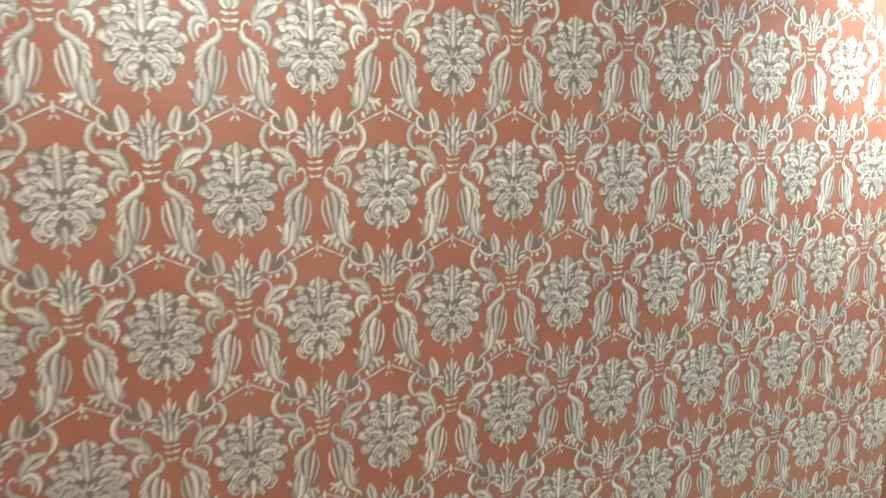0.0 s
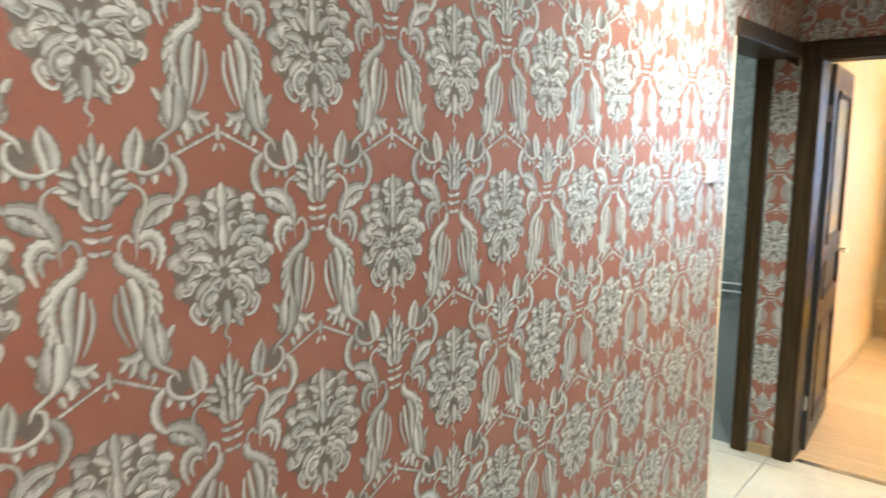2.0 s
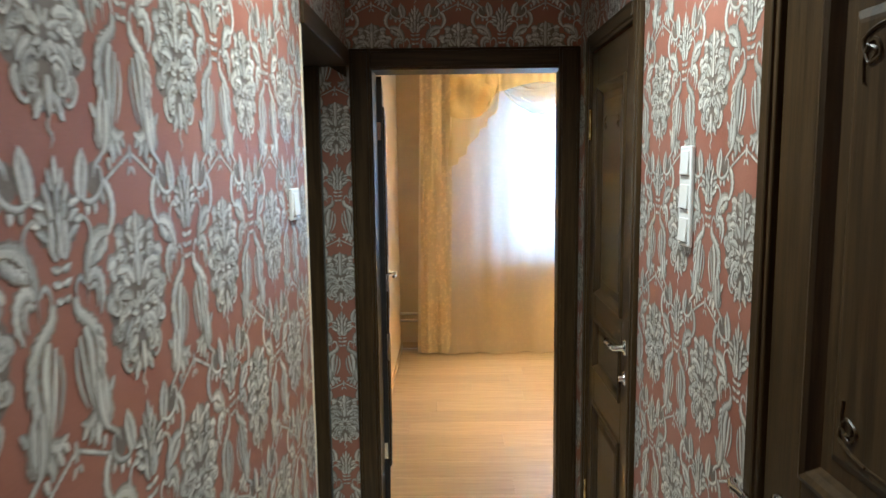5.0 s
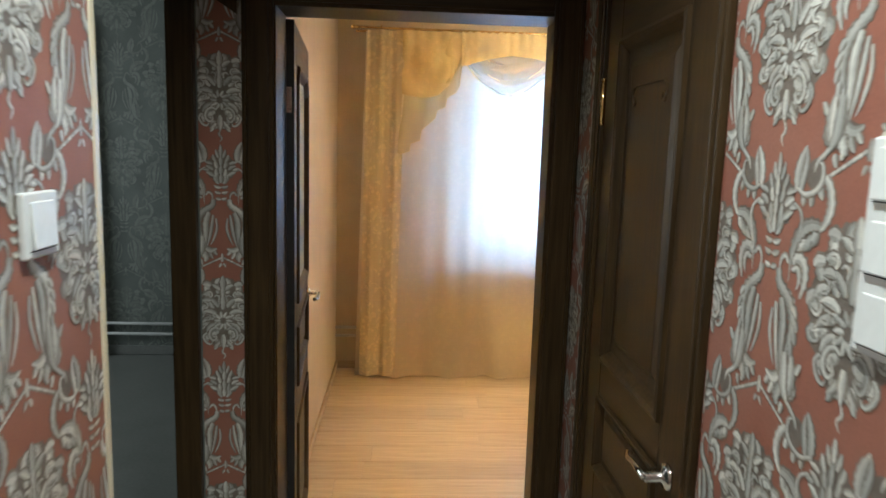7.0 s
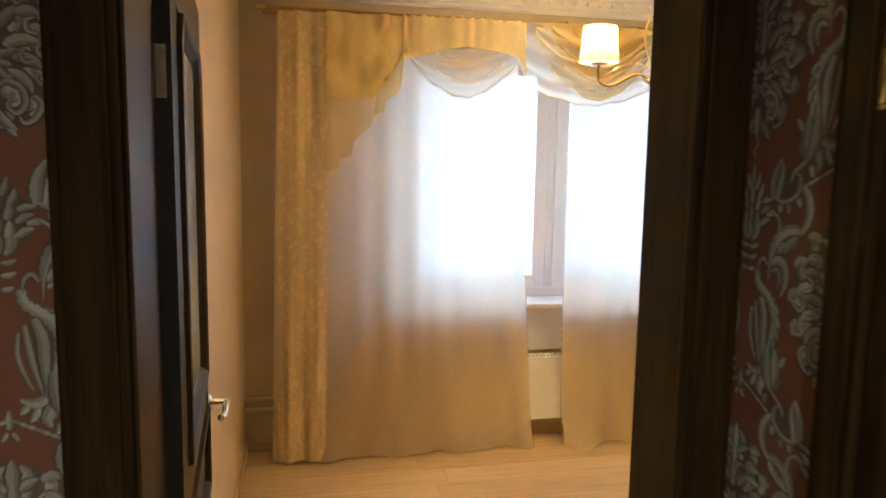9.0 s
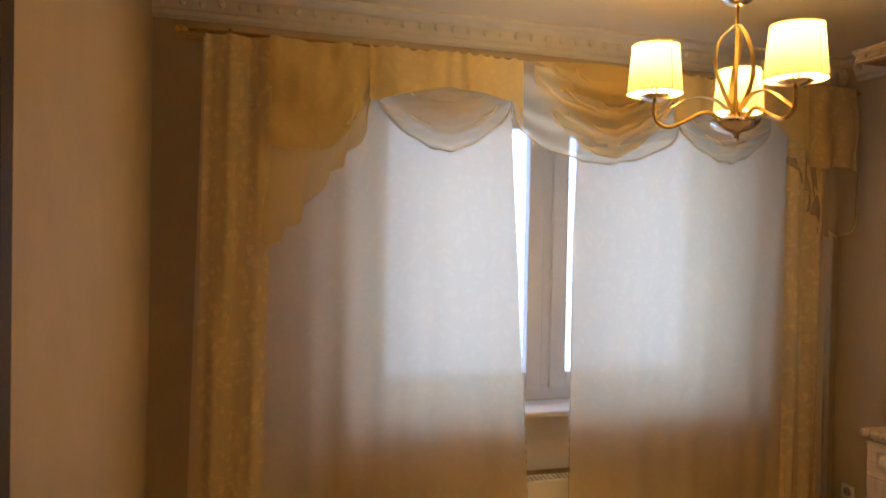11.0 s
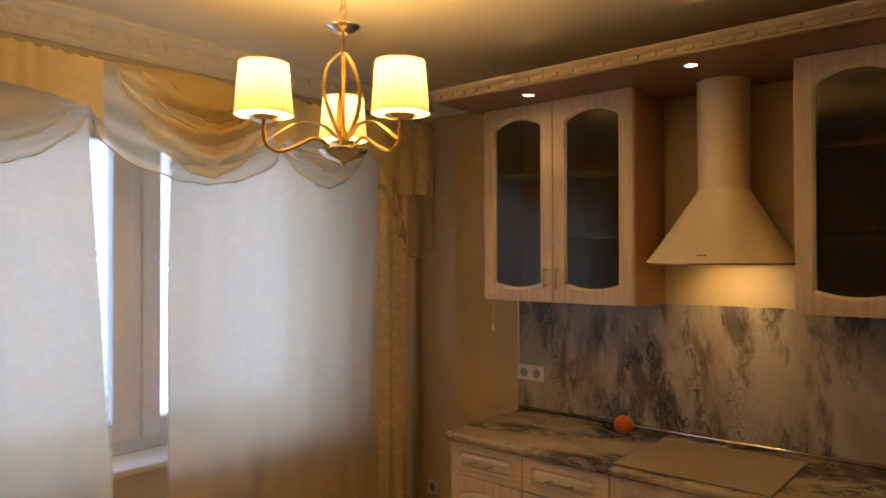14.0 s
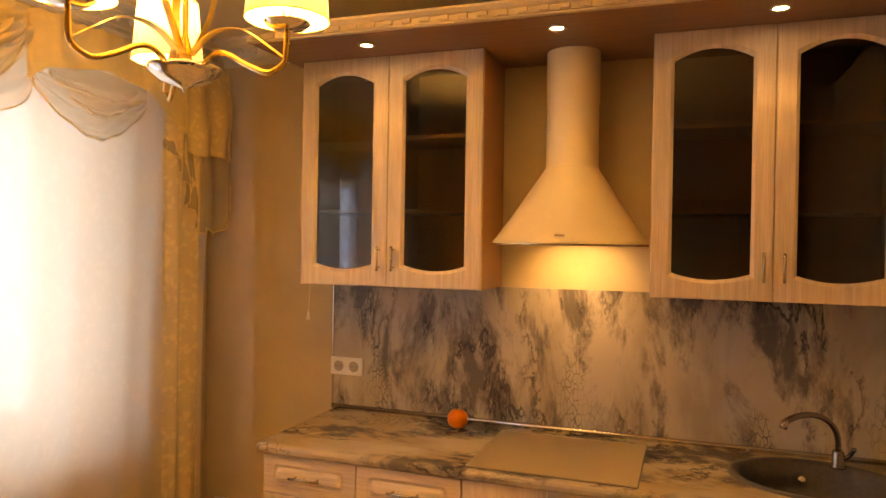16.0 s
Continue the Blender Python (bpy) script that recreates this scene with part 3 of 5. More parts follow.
def damask():
    """One repeat of the damask round (0, 0): leafy medallion, bud on a ribbed stem, horn cups, scroll arms, paired plumes, beaded chevron.
    Width 0.3615, row height 0.33."""
    silver, veil = ([], []), ([], [])
    # medallion: scalloped ground, a rim of fat lobes, curled acanthus leaves towards the middle
    blob(veil, 0, 0.008, 0.080, 0.105, 0.0002, 72, 0.045, 18)
    for count, share, size, wide, lift in ((12, 0.80, 0.026, 0.023, 0.0), (9, 0.58, 0.029, 0.022, 0.0002), (7, 0.36, 0.026, 0.019, 0.0003)):
        for k in range(count):
            a = radians(10 + 160 * (k + 0.5) / count)
            high = 0.114 if a < 1.6 else 0.100
            wob = 1.04 if k % 2 else 0.95
            for s in (1, -1):
                leaf(silver, s * 0.084 * share * wob * math.sin(a), 0.006 + share * high * wob * math.cos(a), s * (math.degrees(a) + (22 if k % 2 else -26)), size, wide, s * (70 if k % 2 else -50), 0.0010, 0.22, 6, lift)
    for s in (1, -1):
        for k, (u, v, turn, size, wide, bend) in enumerate((
                (0.006, 0.076, 42, 0.030, 0.017, 34), (0.012, 0.024, 30, 0.040, 0.018, 30), (0.034, 0.044, 62, 0.028, 0.018, 70),
                (0.020, 0.004, 50, 0.042, 0.019, 70), (0.028, -0.010, 76, 0.040, 0.019, 80), (0.022, -0.026, 98, 0.040, 0.016, 80),
                (0.016, -0.008, 58, 0.020, 0.012, 0), (0.012, -0.024, 128, 0.020, 0.011, 0))):
            leaf(silver, s * u, v, s * turn, size, wide, s * bend, 0.0014, 0.20, 8, 0.0005 + 0.0001 * (k % 4))
        # small curls
        for u, v, r, start in ((0.040, 0.062, 0.009, 200), (0.054, 0.030, 0.010, 160), (0.066, 0.002, 0.010, 120), (0.064, -0.030, 0.011, 90), (0.018, 0.052, 0.008, 220), (0.046, -0.006, 0.009, 140)):
            frond(silver, [(u + r * math.sin(radians(start + 70 * q)), v + r * math.cos(radians(start + 70 * q))) for q in range(4)], 0.008, 0.0013, 0.06, 0.0009, s)
        frond(silver, [(0.010, -0.044), (0.022, -0.038), (0.036, -0.046), (0.040, -0.064), (0.030, -0.076), (0.020, -0.068), (0.024, -0.058)], 0.011, 0.0014, 0.06, 0.0008, s)
        frond(silver, [(0.050, -0.054), (0.058, -0.066), (0.050, -0.082), (0.038, -0.088), (0.032, -0.080)], 0.010, 0.0013, 0.06, 0.0006, s)
        leaf(silver, s * 0.006, -0.072, s * 150, 0.034, 0.013, s * -30, 0.0012, 0.16, 6, 0.0007)
        leaf(silver, s * 0.018, -0.086, s * 168, 0.022, 0.013, s * -40, 0.0011, 0.16, 5, 0.0006)
        leaf(silver, s * 0.004, 0.022, s * 16, 0.040, 0.013, s * -10, 0.0012, 0.16, 6, 0.0006)
    for v, size, wide in ((0.080, 0.040, 0.022), (0.056, 0.034, 0.017), (0.018, 0.046, 0.020)):
        leaf(silver, 0, v, 0, size, wide, 0, 0.0015, 0.2, 7, 0.0010)
    leaf(silver, 0, -0.058, 180, 0.044, 0.021, 0, 0.0014, 0.1, 6, 0.0011)
    for k in range(10):
        a = radians(36 * k + 18)
        leaf(silver, 0.008 * math.sin(a), -0.016 + 0.009 * math.cos(a), math.degrees(a), 0.020, 0.0125, 20, 0.0014, 0.1, 5, 0.0012)
    blob(veil, 0, -0.016, 0.009, 0.010, 0.0019, 18, 0.25, 6)
    frond(silver, [(0.0, -0.100), (-0.004, -0.112), (0.004, -0.122), (-0.002, -0.134)], 0.007, 0.0010, 0.2)
    # bud: flame, side leaves and a cup of overlapping scales
    blob(veil, 0, -0.206, 0.042, 0.040, 0.0002, 30, 0.07, 11)
    leaf(silver, 0, -0.172, 0, 0.032, 0.013, 0, 0.0014, 0.26, 7, 0.0010)
    leaf(silver, 0, -0.200, 0, 0.030, 0.015, 0, 0.0014, 0.12, 6, 0.0012)
    leaf(silver, 0, -0.226, 0, 0.028, 0.016, 0, 0.0014, 0.1, 6, 0.0013)
    leaf(silver, 0, -0.250, 0, 0.028, 0.016, 0, 0.0014, 0.05, 6, 0.0015)
    for s in (1, -1):
        for u, v, turn, size, wide, bend in ((0.006, -0.178, 26, 0.026, 0.011, -20), (0.013, -0.190, 40, 0.024, 0.012, -40), (0.024, -0.196, 56, 0.022, 0.012, 50),
                                             (0.010, -0.208, 26, 0.024, 0.014, -30), (0.022, -0.212, 44, 0.024, 0.014, 40), (0.034, -0.214, 60, 0.018, 0.012, 60),
                                             (0.010, -0.232, 22, 0.024, 0.014, -30), (0.022, -0.230, 40, 0.024, 0.014, 50), (0.006, -0.252, 50, 0.034, 0.012, -60), (0.008, -0.248, 26, 0.028, 0.012, -30)):
            leaf(silver, s * u, v, s * turn, size, wide, s * bend, 0.0012, 0.2, 6, 0.0005)
        for v, size in ((-0.262, 0.020), (-0.278, 0.019), (-0.296, 0.015)):
            leaf(silver, s * 0.001, v, s * 100, size, 0.011, s * -60, 0.0009, 0.1, 5, 0.0003)
        # horn cup: upright blades over a dark hollow, lobed lip below
        blob(veil, s * 0.084, -0.168, 0.020, 0.021, 0.0002, 16)
        frond(silver, [(0.048, -0.190), (0.046, -0.172), (0.050, -0.152), (0.060, -0.132)], 0.022, 0.0013, 0.12, 0.0004, s)
        frond(silver, [(0.056, -0.190), (0.060, -0.172), (0.064, -0.154), (0.062, -0.136)], 0.014, 0.0013, 0.08, 0.0006, s)
        frond(silver, [(0.046, -0.186), (0.066, -0.194), (0.088, -0.188), (0.100, -0.174), (0.098, -0.156), (0.086, -0.152)], 0.011, 0.0012, 0.10, 0.0006, s)
        for u, v, turn in ((0.062, -0.190, 168), (0.078, -0.190, 160), (0.094, -0.182, 140)):
            leaf(silver, s * u, v, s * turn, 0.020, 0.015, s * 30, 0.0010, 0.2, 5, 0.0003)
        # scroll arm, and the broad leaf that ends it
        frond(silver, [(0.104, -0.170), (0.117, -0.184), (0.122, -0.206), (0.114, -0.226), (0.096, -0.242)], 0.019, 0.0012, 0.14, 0.0002, s)
        for u, v, turn, size in ((0.100, -0.236, 196, 0.026), (0.090, -0.244, 204, 0.027), (0.078, -0.250, 214, 0.026)):
            leaf(silver, s * u, v, s * turn, size, 0.018, s * 40, 0.0012, 0.22, 6, 0.0004)
        frond(silver, [(0.104, -0.230), (0.082, -0.232), (0.064, -0.244), (0.052, -0.264), (0.048, -0.290)], 0.024, 0.0013, 0.14, 0.0006, s)
        frond(silver, [(0.044, -0.206), (0.060, -0.216), (0.065, -0.232), (0.058, -0.254), (0.050, -0.282), (0.048, -0.310)], 0.008, 0.0012, 0.05, 0.0007, s)
        # hanging leaf and hook
        frond(silver, [(0.052, -0.284), (0.066, -0.276), (0.080, -0.284), (0.084, -0.304), (0.076, -0.328)], 0.021, 0.0013, 0.2, 0.0004, s)
        frond(silver, [(0.054, -0.294), (0.066, -0.290), (0.072, -0.302), (0.068, -0.318)], 0.012, 0.0012, 0.12, 0.0007, s)
        frond(silver, [(0.044, -0.286), (0.036, -0.276), (0.026, -0.284), (0.024, -0.302)], 0.009, 0.0011, 0.05, 0.0006, s)
        # plume: outer band with toothed edge, broad blade, spears against the middle
        frond(silver, [(0.022, -0.296), (0.026, -0.314), (0.042, -0.326), (0.058, -0.340), (0.066, -0.362), (0.062, -0.390), (0.054, -0.412)], 0.022, 0.0013, 0.16, 0.0003, s)
        frond(silver, [(0.050, -0.322), (0.064, -0.338), (0.071, -0.360), (0.069, -0.384)], 0.013, 0.0011, 0.3, 0.0001, s)
        frond(silver, [(0.036, -0.334), (0.045, -0.362), (0.046, -0.396), (0.048, -0.440)], 0.021, 0.0014, 0.08, 0.0008, s)
        frond(silver, [(0.024, -0.342), (0.028, -0.372), (0.034, -0.404), (0.042, -0.434)], 0.012, 0.0012, 0.05, 0.0006, s)
        frond(silver, [(0.016, -0.352), (0.014, -0.382), (0.022, -0.410), (0.032, -0.430)], 0.009, 0.0011, 0.05, 0.0004, s)
        # flaring toothed foot with a stem that runs into the cup of the next repeat
        frond(silver, [(0.064, -0.462), (0.074, -0.446), (0.076, -0.424), (0.072, -0.400)], 0.027, 0.0013, 0.12, 0.0006, s)
        frond(silver, [(0.070, -0.462), (0.082, -0.452), (0.088, -0.438)], 0.018, 0.0012, 0.12, 0.0004, s)
        frond(silver, [(0.056, -0.404), (0.058, -0.430), (0.062, -0.452), (0.074, -0.470)], 0.025, 0.0014, 0.06, 0.0009, s)
        frond(silver, [(0.052, -0.434), (0.040, -0.444), (0.028, -0.446), (0.014, -0.440)], 0.020, 0.0012, 0.2, 0.0005, s)
        frond(silver, [(0.056, -0.446), (0.050, -0.458), (0.046, -0.468), (0.050, -0.480)], 0.024, 0.0012, 0.2, 0.0007, s)
        frond(silver, [(0.066, -0.460), (0.080, -0.472), (0.094, -0.482), (0.100, -0.496)], 0.010, 0.0012, 0.06, 0.0005, s)
        # beaded chevron
        for k in range(8):
            leaf(silver, s * (0.003 + 0.0090 * k), -0.468 - 0.0043 * k, s * 112, 0.0115, 0.0080, 0, 0.0010, 0.1, 5)
        for u, v, turn, size in ((0.064, -0.340, 128, 0.018), (0.070, -0.356, 140, 0.019), (0.071, -0.372, 150, 0.020), (0.067, -0.388, 162, 0.020), (0.060, -0.402, 170, 0.020),
                                 (0.086, -0.426, 20, 0.020), (0.036, -0.452, 196, 0.022), (0.024, -0.448, 210, 0.016), (0.062, -0.472, 186, 0.018)):
            leaf(silver, s * u, v, s * turn, size, 0.013, s * 30, 0.0012, 0.2, 5, 0.0007)
        leaf(silver, s * 0.066, -0.500, s * 176, 0.020, 0.010, s * 20, 0.0009, 0.2, 5)
        leaf(silver, s * 0.003, -0.484, s * 150, 0.014, 0.009, 0, 0.0010, 0.1, 5)
    leaf(silver, 0, -0.480, 0, 0.026, 0.012, 0, 0.0010, 0.2, 6)
    return silver, veil


RW = (-1.474, 1.785)


def relief(name, parent, u0, u1, v0, v1, cu, cv, place, step=(0.3615, 0.33), size=1.0, mats=None):
    """Embossed damask over a rectangle of a wall, cut off at its edges. place(u, v, h) lays it on the wall."""
    silver, veil = damask()
    verts, faces, kinds = [], [], []
    ev, ef, ek = [], [], []
    du, dv = step[0] * size, step[1] * size
    rows = range(int(math.floor((v0 - cv) / dv)) - 2, int(math.ceil((v1 - cv) / dv)) + 3)
    for j in rows:
        for i in range(int(math.floor((u0 - cu) / du)) - 2, int(math.ceil((u1 - cu) / du)) + 3):
            x0, y0 = cu + (i + 0.5 * (j % 2)) * du, cv + j * dv
            lo_u, hi_u, lo_v, hi_v = x0 - 0.19 * size, x0 + 0.19 * size, y0 - 0.57 * size, y0 + 0.145 * size
            if hi_u < u0 or lo_u > u1 or hi_v < v0 or lo_v > v1:
                continue
            inside = lo_u >= u0 and hi_u <= u1 and lo_v >= v0 and hi_v <= v1
            tv, tf, tk = (verts, faces, kinds) if inside else (ev, ef, ek)
            for kind, (vs, fs) in enumerate((silver, veil)):
                base = len(tv)
                tv.extend((x0 + x * size, y0 + y * size, h) for x, y, h in vs)
                tf.extend(tuple(base + q for q in f) for f in fs)
                # strips across a leaf: edge, light, light, painted shade, edge
                tk.extend([1] * len(fs) if kind else [(2, 0, 0, 3, 2)[q % 5] for q in range(len(fs))])
    if ev:
        me = bpy.data.meshes.new("scratch")
        me.from_pydata(ev, [], ef)
        me.polygons.foreach_set("material_index", ek)
        bm = bmesh.new()
        bm.from_mesh(me)
        bpy.data.meshes.remove(me)
        for co, no in (((u0, 0, 0), (-1, 0, 0)), ((u1, 0, 0), (1, 0, 0)), ((0, v0, 0), (0, -1, 0)), ((0, v1, 0), (0, 1, 0))):
            bmesh.ops.bisect_plane(bm, geom=bm.verts[:] + bm.edges[:] + bm.faces[:], plane_co=co, plane_no=no, clear_outer=True)
        bm.verts.index_update()
        base = len(verts)
        verts.extend(tuple(v.co) for v in bm.verts)
        faces.extend(tuple(base + v.index for v in f.verts) for f in bm.faces)
        kinds.extend(f.material_index for f in bm.faces)
        bm.free()
    me = bpy.data.meshes.new(name)
    me.from_pydata([place(*v) for v in verts], [], faces)
    me.polygons.foreach_set("material_index", kinds)
    me.polygons.foreach_set("use_smooth", [k != 1 for k in kinds])
    for m in mats or (LEAF, VEIL, OUTLINE, LEAFSHADE):
        me.materials.append(m)
    ob = new(name, me)
    ob.parent = parent
    return tagged(ob, "embossed silver damask medallions and acanthus scrolls", kind="stuff")


relief("wallpaper_relief", wall_hall_left, -4.9, -0.945, 0.0, T, -2.067, 1.457, lambda u, v, h: (h, u, v))
relief("wallpaper_relief", wall_hall_left, -0.93, 0.0, 2.101, T, -2.067, 1.457, lambda u, v, h: (h, u, v))
relief("wallpaper_relief", wall_hall_end, -0.113, 0.01, 0.058, 2.03, -0.052, 1.126, lambda u, v, h: (u, -h, v), (0.3615, 0.32))
relief("wallpaper_relief", wall_hall_end, 0.0, W, 2.10, T, 0.11, 2.085, lambda u, v, h: (u, -h, v))
for a, c in ((-1.735, -0.948), (-0.198, -0.0)):
    relief("wallpaper_relief", wall_hall_right, a, c, 0.0, T, RW[0], RW[1], lambda u, v, h: (W - h, u, v))
relief("wallpaper_relief", wall_hall_right, -0.948, -0.198, 2.105, T, RW[0], RW[1], lambda u, v, h: (W - h, u, v))
relief("wallpaper_relief", bpy.data.objects["wall_side_room_far"], -2.6, -0.25, 0.0, T, -1.6, 1.45, lambda u, v, h: (u, 3.24 - h, v), size=1.7, mats=(GREYLEAF, GREYPAPER, GREYPAPER, GREYLEAF))


# ---- doors ----
def lever(parent, y, z, way, x=0.0):
    """A curved lever on a round rose, on a face that looks to -x; way: +1 points to +y."""
    h = thing("door_handle", "", "", (x, y, z))
    h.parent = parent
    h.empty_display_size = 0.02
    turn = pose(0, 0, 0, 0, -90, 0)
    part("rose", lathe([(0, 0), (0.026, 0), (0.026, 0.004), (0.022, 0.009), (0.013, 0.011), (0.010, 0.016), (0.0095, 0.046), (0, 0.046)], 24, m=turn), CHROME, h, smooth=True)
    part("lever", tube(curve([(-0.044, 0, 0), (-0.048, way * 0.02, 0.004), (-0.046, way * 0.055, 0.002), (-0.044, way * 0.09, -0.004), (-0.036, way * 0.112, -0.002)], 5), 0.0085), CHROME, h, smooth=True)


def lock(parent, y, z, x=0.0):
    b = lathe([(0, 0), (0.024, 0), (0.024, 0.004), (0.018, 0.009), (0.009, 0.010), (0.009, 0.022), (0, 0.022)], 24, m=pose(0, 0, 0, 0, -90, 0))
    part("lock_rose", b, CHROME, parent, "polished nickel lock rose", True, pose(x, y, z))


def hinge(parent, y, z, x=0.0):
    b = tube([(x - 0.006, y, z - 0.05), (x - 0.006, y, z + 0.05)], 0.0065, 12)
    for s in (-1, 1):
        lathe([(0, -0.006), (0.005, -0.003), (0.0075, 0), (0.005, 0.004), (0, 0.008)], 12, b, Matrix.Translation((x - 0.006, y, z + s * 0.054)))
    part("hinge", b, BRASS, parent, "brass hinge", True)


def rings(y0, y1, z0, z1, steps, bm=None, cut=0.0):
    """Nested rectangles with corners cut by cut at the top, at (inset, x), filled in the middle."""
    bm = bm or bmesh.new()
    loops = []
    for d, x in steps:
        c = max(0.0006, cut - d * 0.4)
        loops.append([bm.verts.new((x, u, v)) for u, v in ((y0 + d, z0 + d), (y1 - d, z0 + d), (y1 - d, z1 - d - c), (y1 - d - c, z1 - d), (y0 + d + c, z1 - d), (y0 + d, z1 - d - c))])
    for a, b in zip(loops, loops[1:]):
        for k in range(6):
            bm.faces.new((a[k], a[(k + 1) % 6], b[(k + 1) % 6], b[k]))
    bm.faces.new(loops[-1])
    return bm


PANEL = [(0, 0.002), (0.002, -0.008), (0.010, -0.010), (0.018, -0.005), (0.026, 0.004), (0.034, 0.011), (0.060, 0.011), (0.074, 0.005), (0.080, 0.004)]


def leaf_of(door, w, h, panels, thick=0.04, field=None, cut=0.0, m=0.105):
    """Stiles, rails and moulded panels of a door leaf; its face looks to -x at x = 0, it spans y 0..w and z 0..h."""
    for y0, y1 in ((0, m), (w - m, w)):
        part("stile", box(0, y0, 0, thick, y1, h, 0.003), DOORWOOD, door)
    edges = [0.0] + [z for p in panels for z in p] + [h]
    for z0, z1 in zip(edges[::2], edges[1::2]):
        part("rail", box(0.0002, m, z0, thick, w - m, z1, 0.002), DOORWOOD_Y, door)
    for k, (z0, z1) in enumerate(panels):
        steps = PANEL if z1 - z0 > 0.3 else [(d * 0.6, x) for d, x in PANEL]
        top = k == len(panels) - 1
        b = rings(m, w - m, z0, z1, steps[:7] if (field and top) else steps, cut=cut if top else 0)
        part("moulded_panel", b, DOORWOOD, door)
        if field and top:
            b = rings(m + 0.034, w - m - 0.034, z0 + 0.034, z1 - 0.034, [(0, 0.0115), (0.002, 0.0095)], cut=max(0, cut - 0.02))
            part("pane", b, field, door, "frosted greenish pane")
        part("back_panel", box(0.030, m, z0, 0.034, w - m, z1), DOORWOOD, door)


def casing(name, label, y0, y1, top, wide, x, kind="x"):
    """Casing round an opening in a wall that faces -x (kind x) or -y (kind y)."""
    grp = thing(name, label, "door frame", kind=S)
    for a, c, z0, z1, m in ((y0, y0 + wide, 0, top, DOORWOOD), (y1 - wide, y1, 0, top, DOORWOOD), (y0, y1, top - wide, top, DOORWOOD_Y if kind == "x" else DOORWOOD_X)):
        if m is not DOORWOOD:
            a, c = a + wide + 0.0004, c - wide - 0.0004
        if kind == "x":
            b = box(x - 0.016, a, z0, x + 0.001, c, z1, 0.004)
            box(x - 0.022, a + 0.012 if m is DOORWOOD else a, z0 + (0 if m is DOORWOOD else 0.012), x - 0.010, c - (0.012 if m is DOORWOOD else 0), z1 - 0.012, 0.005, bm=b)
        else:
            b = box(a, x - 0.016, z0, c, x + 0.001, z1, 0.004)
            box(a + (0.012 if m is DOORWOOD else 0), x - 0.022, z0 + (0 if m is DOORWOOD else 0.012), c - (0.012 if m is DOORWOOD else 0), x - 0.010, z1 - 0.012, 0.005, bm=b)
        part("casing_board", b, m, grp)
    for y in (y0 + wide + 0.0004, y1 - wide - 0.0004):
        b = box(x - 0.016, y - 0.0004, top - wide, x, y + 0.0004, top) if kind == "x" else box(y - 0.0004, x - 0.016, top - wide, y + 0.0004, x, top)
        part("corner_joint", b, BLACK, grp)
    return grp


# kitchen doorway and its open leaf
frame_1 = casing("door_frame_kitchen", "dark walnut door casing round the kitchen doorway", 0.012, 0.978, 2.10, 0.088, 0.0, "y")
for x0, x1 in ((0.1005, 0.107), (0.9045, 0.9085)):
    part("jamb", box(x0, -0.012, 0, x1, 0.165, 2.015, 0.003), DOORWOOD, frame_1)
part("head", box(0.107, -0.012, 2.012, 0.9045, 0.165, 2.029, 0.003), DOORWOOD_X, frame_1)
for x0, x1 in ((0.02, 0.10), (0.909, 0.975)):
    part("casing_board", box(x0, 0.151, 0, x1, 0.168, 2.10, 0.004), DOORWOOD, frame_1)
part("casing_board", box(0.10, 0.151, 2.03, 0.909, 0.168, 2.10, 0.004), DOORWOOD_X, frame_1)

door_1 = thing("door_1", "dark walnut panel door standing open against the kitchen wall", "door", (0.070, 0.940, 0.008), 184.4, kind=S)
leaf_of(door_1, 0.765, 2.0, [(0.13, 0.67), (0.80, 1.01), (1.09, 1.88)], field=FROSTED, cut=0.06)
lever(door_1, 0.06, 1.00, 1)
part("edge_strip", box(-0.0005, 0.7652, 0, 0.0405, 0.7675, 2.0), BLACK, door_1, "black hinge edge")
for z in (0.26, 1.76):
    b = box(0.006, 0.7676, z - 0.04, 0.034, 0.770, z + 0.04, 0.001)
    for k in (-1, 1):
        for y in (0.012, 0.028):
            lathe([(0, 0), (0.004, 0), (0.003, 0.002), (0, 0.002)], 10, b, pose(y, 0.770, z + 0.028 * k, -90))
    part("hinge_plate", b, STEEL, door_1, "nickel hinge plate")

# narrow closed door near the end of the hall
casing("door_frame_narrow", "dark walnut door casing in the hall wall", -0.945, -0.200, 2.10, 0.064, W)
door_2 = thing("door_2", "closed dark walnut panel door with polished lever", "door", (W - 0.004, -0.880, 0.008), kind=S)
leaf_of(door_2, 0.615, 2.022, [(0.13, 0.69), (0.825, 1.02), (1.11, 1.895)])
lever(door_2, 0.045, 1.03, 1)
lock(door_2, 0.045, 0.93)
hinge(door_2, 0.617, 1.755)
hinge(door_2, 0.617, 0.26)

# wide carved door
casing("door_frame_wide", "dark oak door casing with a stepped edge", -2.735, -1.735, 2.10, 0.060, W)
b = box(W, -1.765, 0, W + 0.05, -1.741, 2.055)
solo("trim_wide_door_reveal", b, DOORWOOD, "dark oak door reveal", "door trim", S)
door_3 = thing("door_3", "closed dark oak door with carved panels", "door", (W - 0.006, -2.675, 0.008), kind=S)
leaf_of(door_3, 0.876, 2.03, [(0.13, 0.992), (1.117, 1.885)], m=0.125)
lever(door_3, 0.812, 1.032, 1)
lock(door_3, 0.812, 0.942)


def carve(points, r=0.0022):
    return tube(curve(points, 6), r, 6)


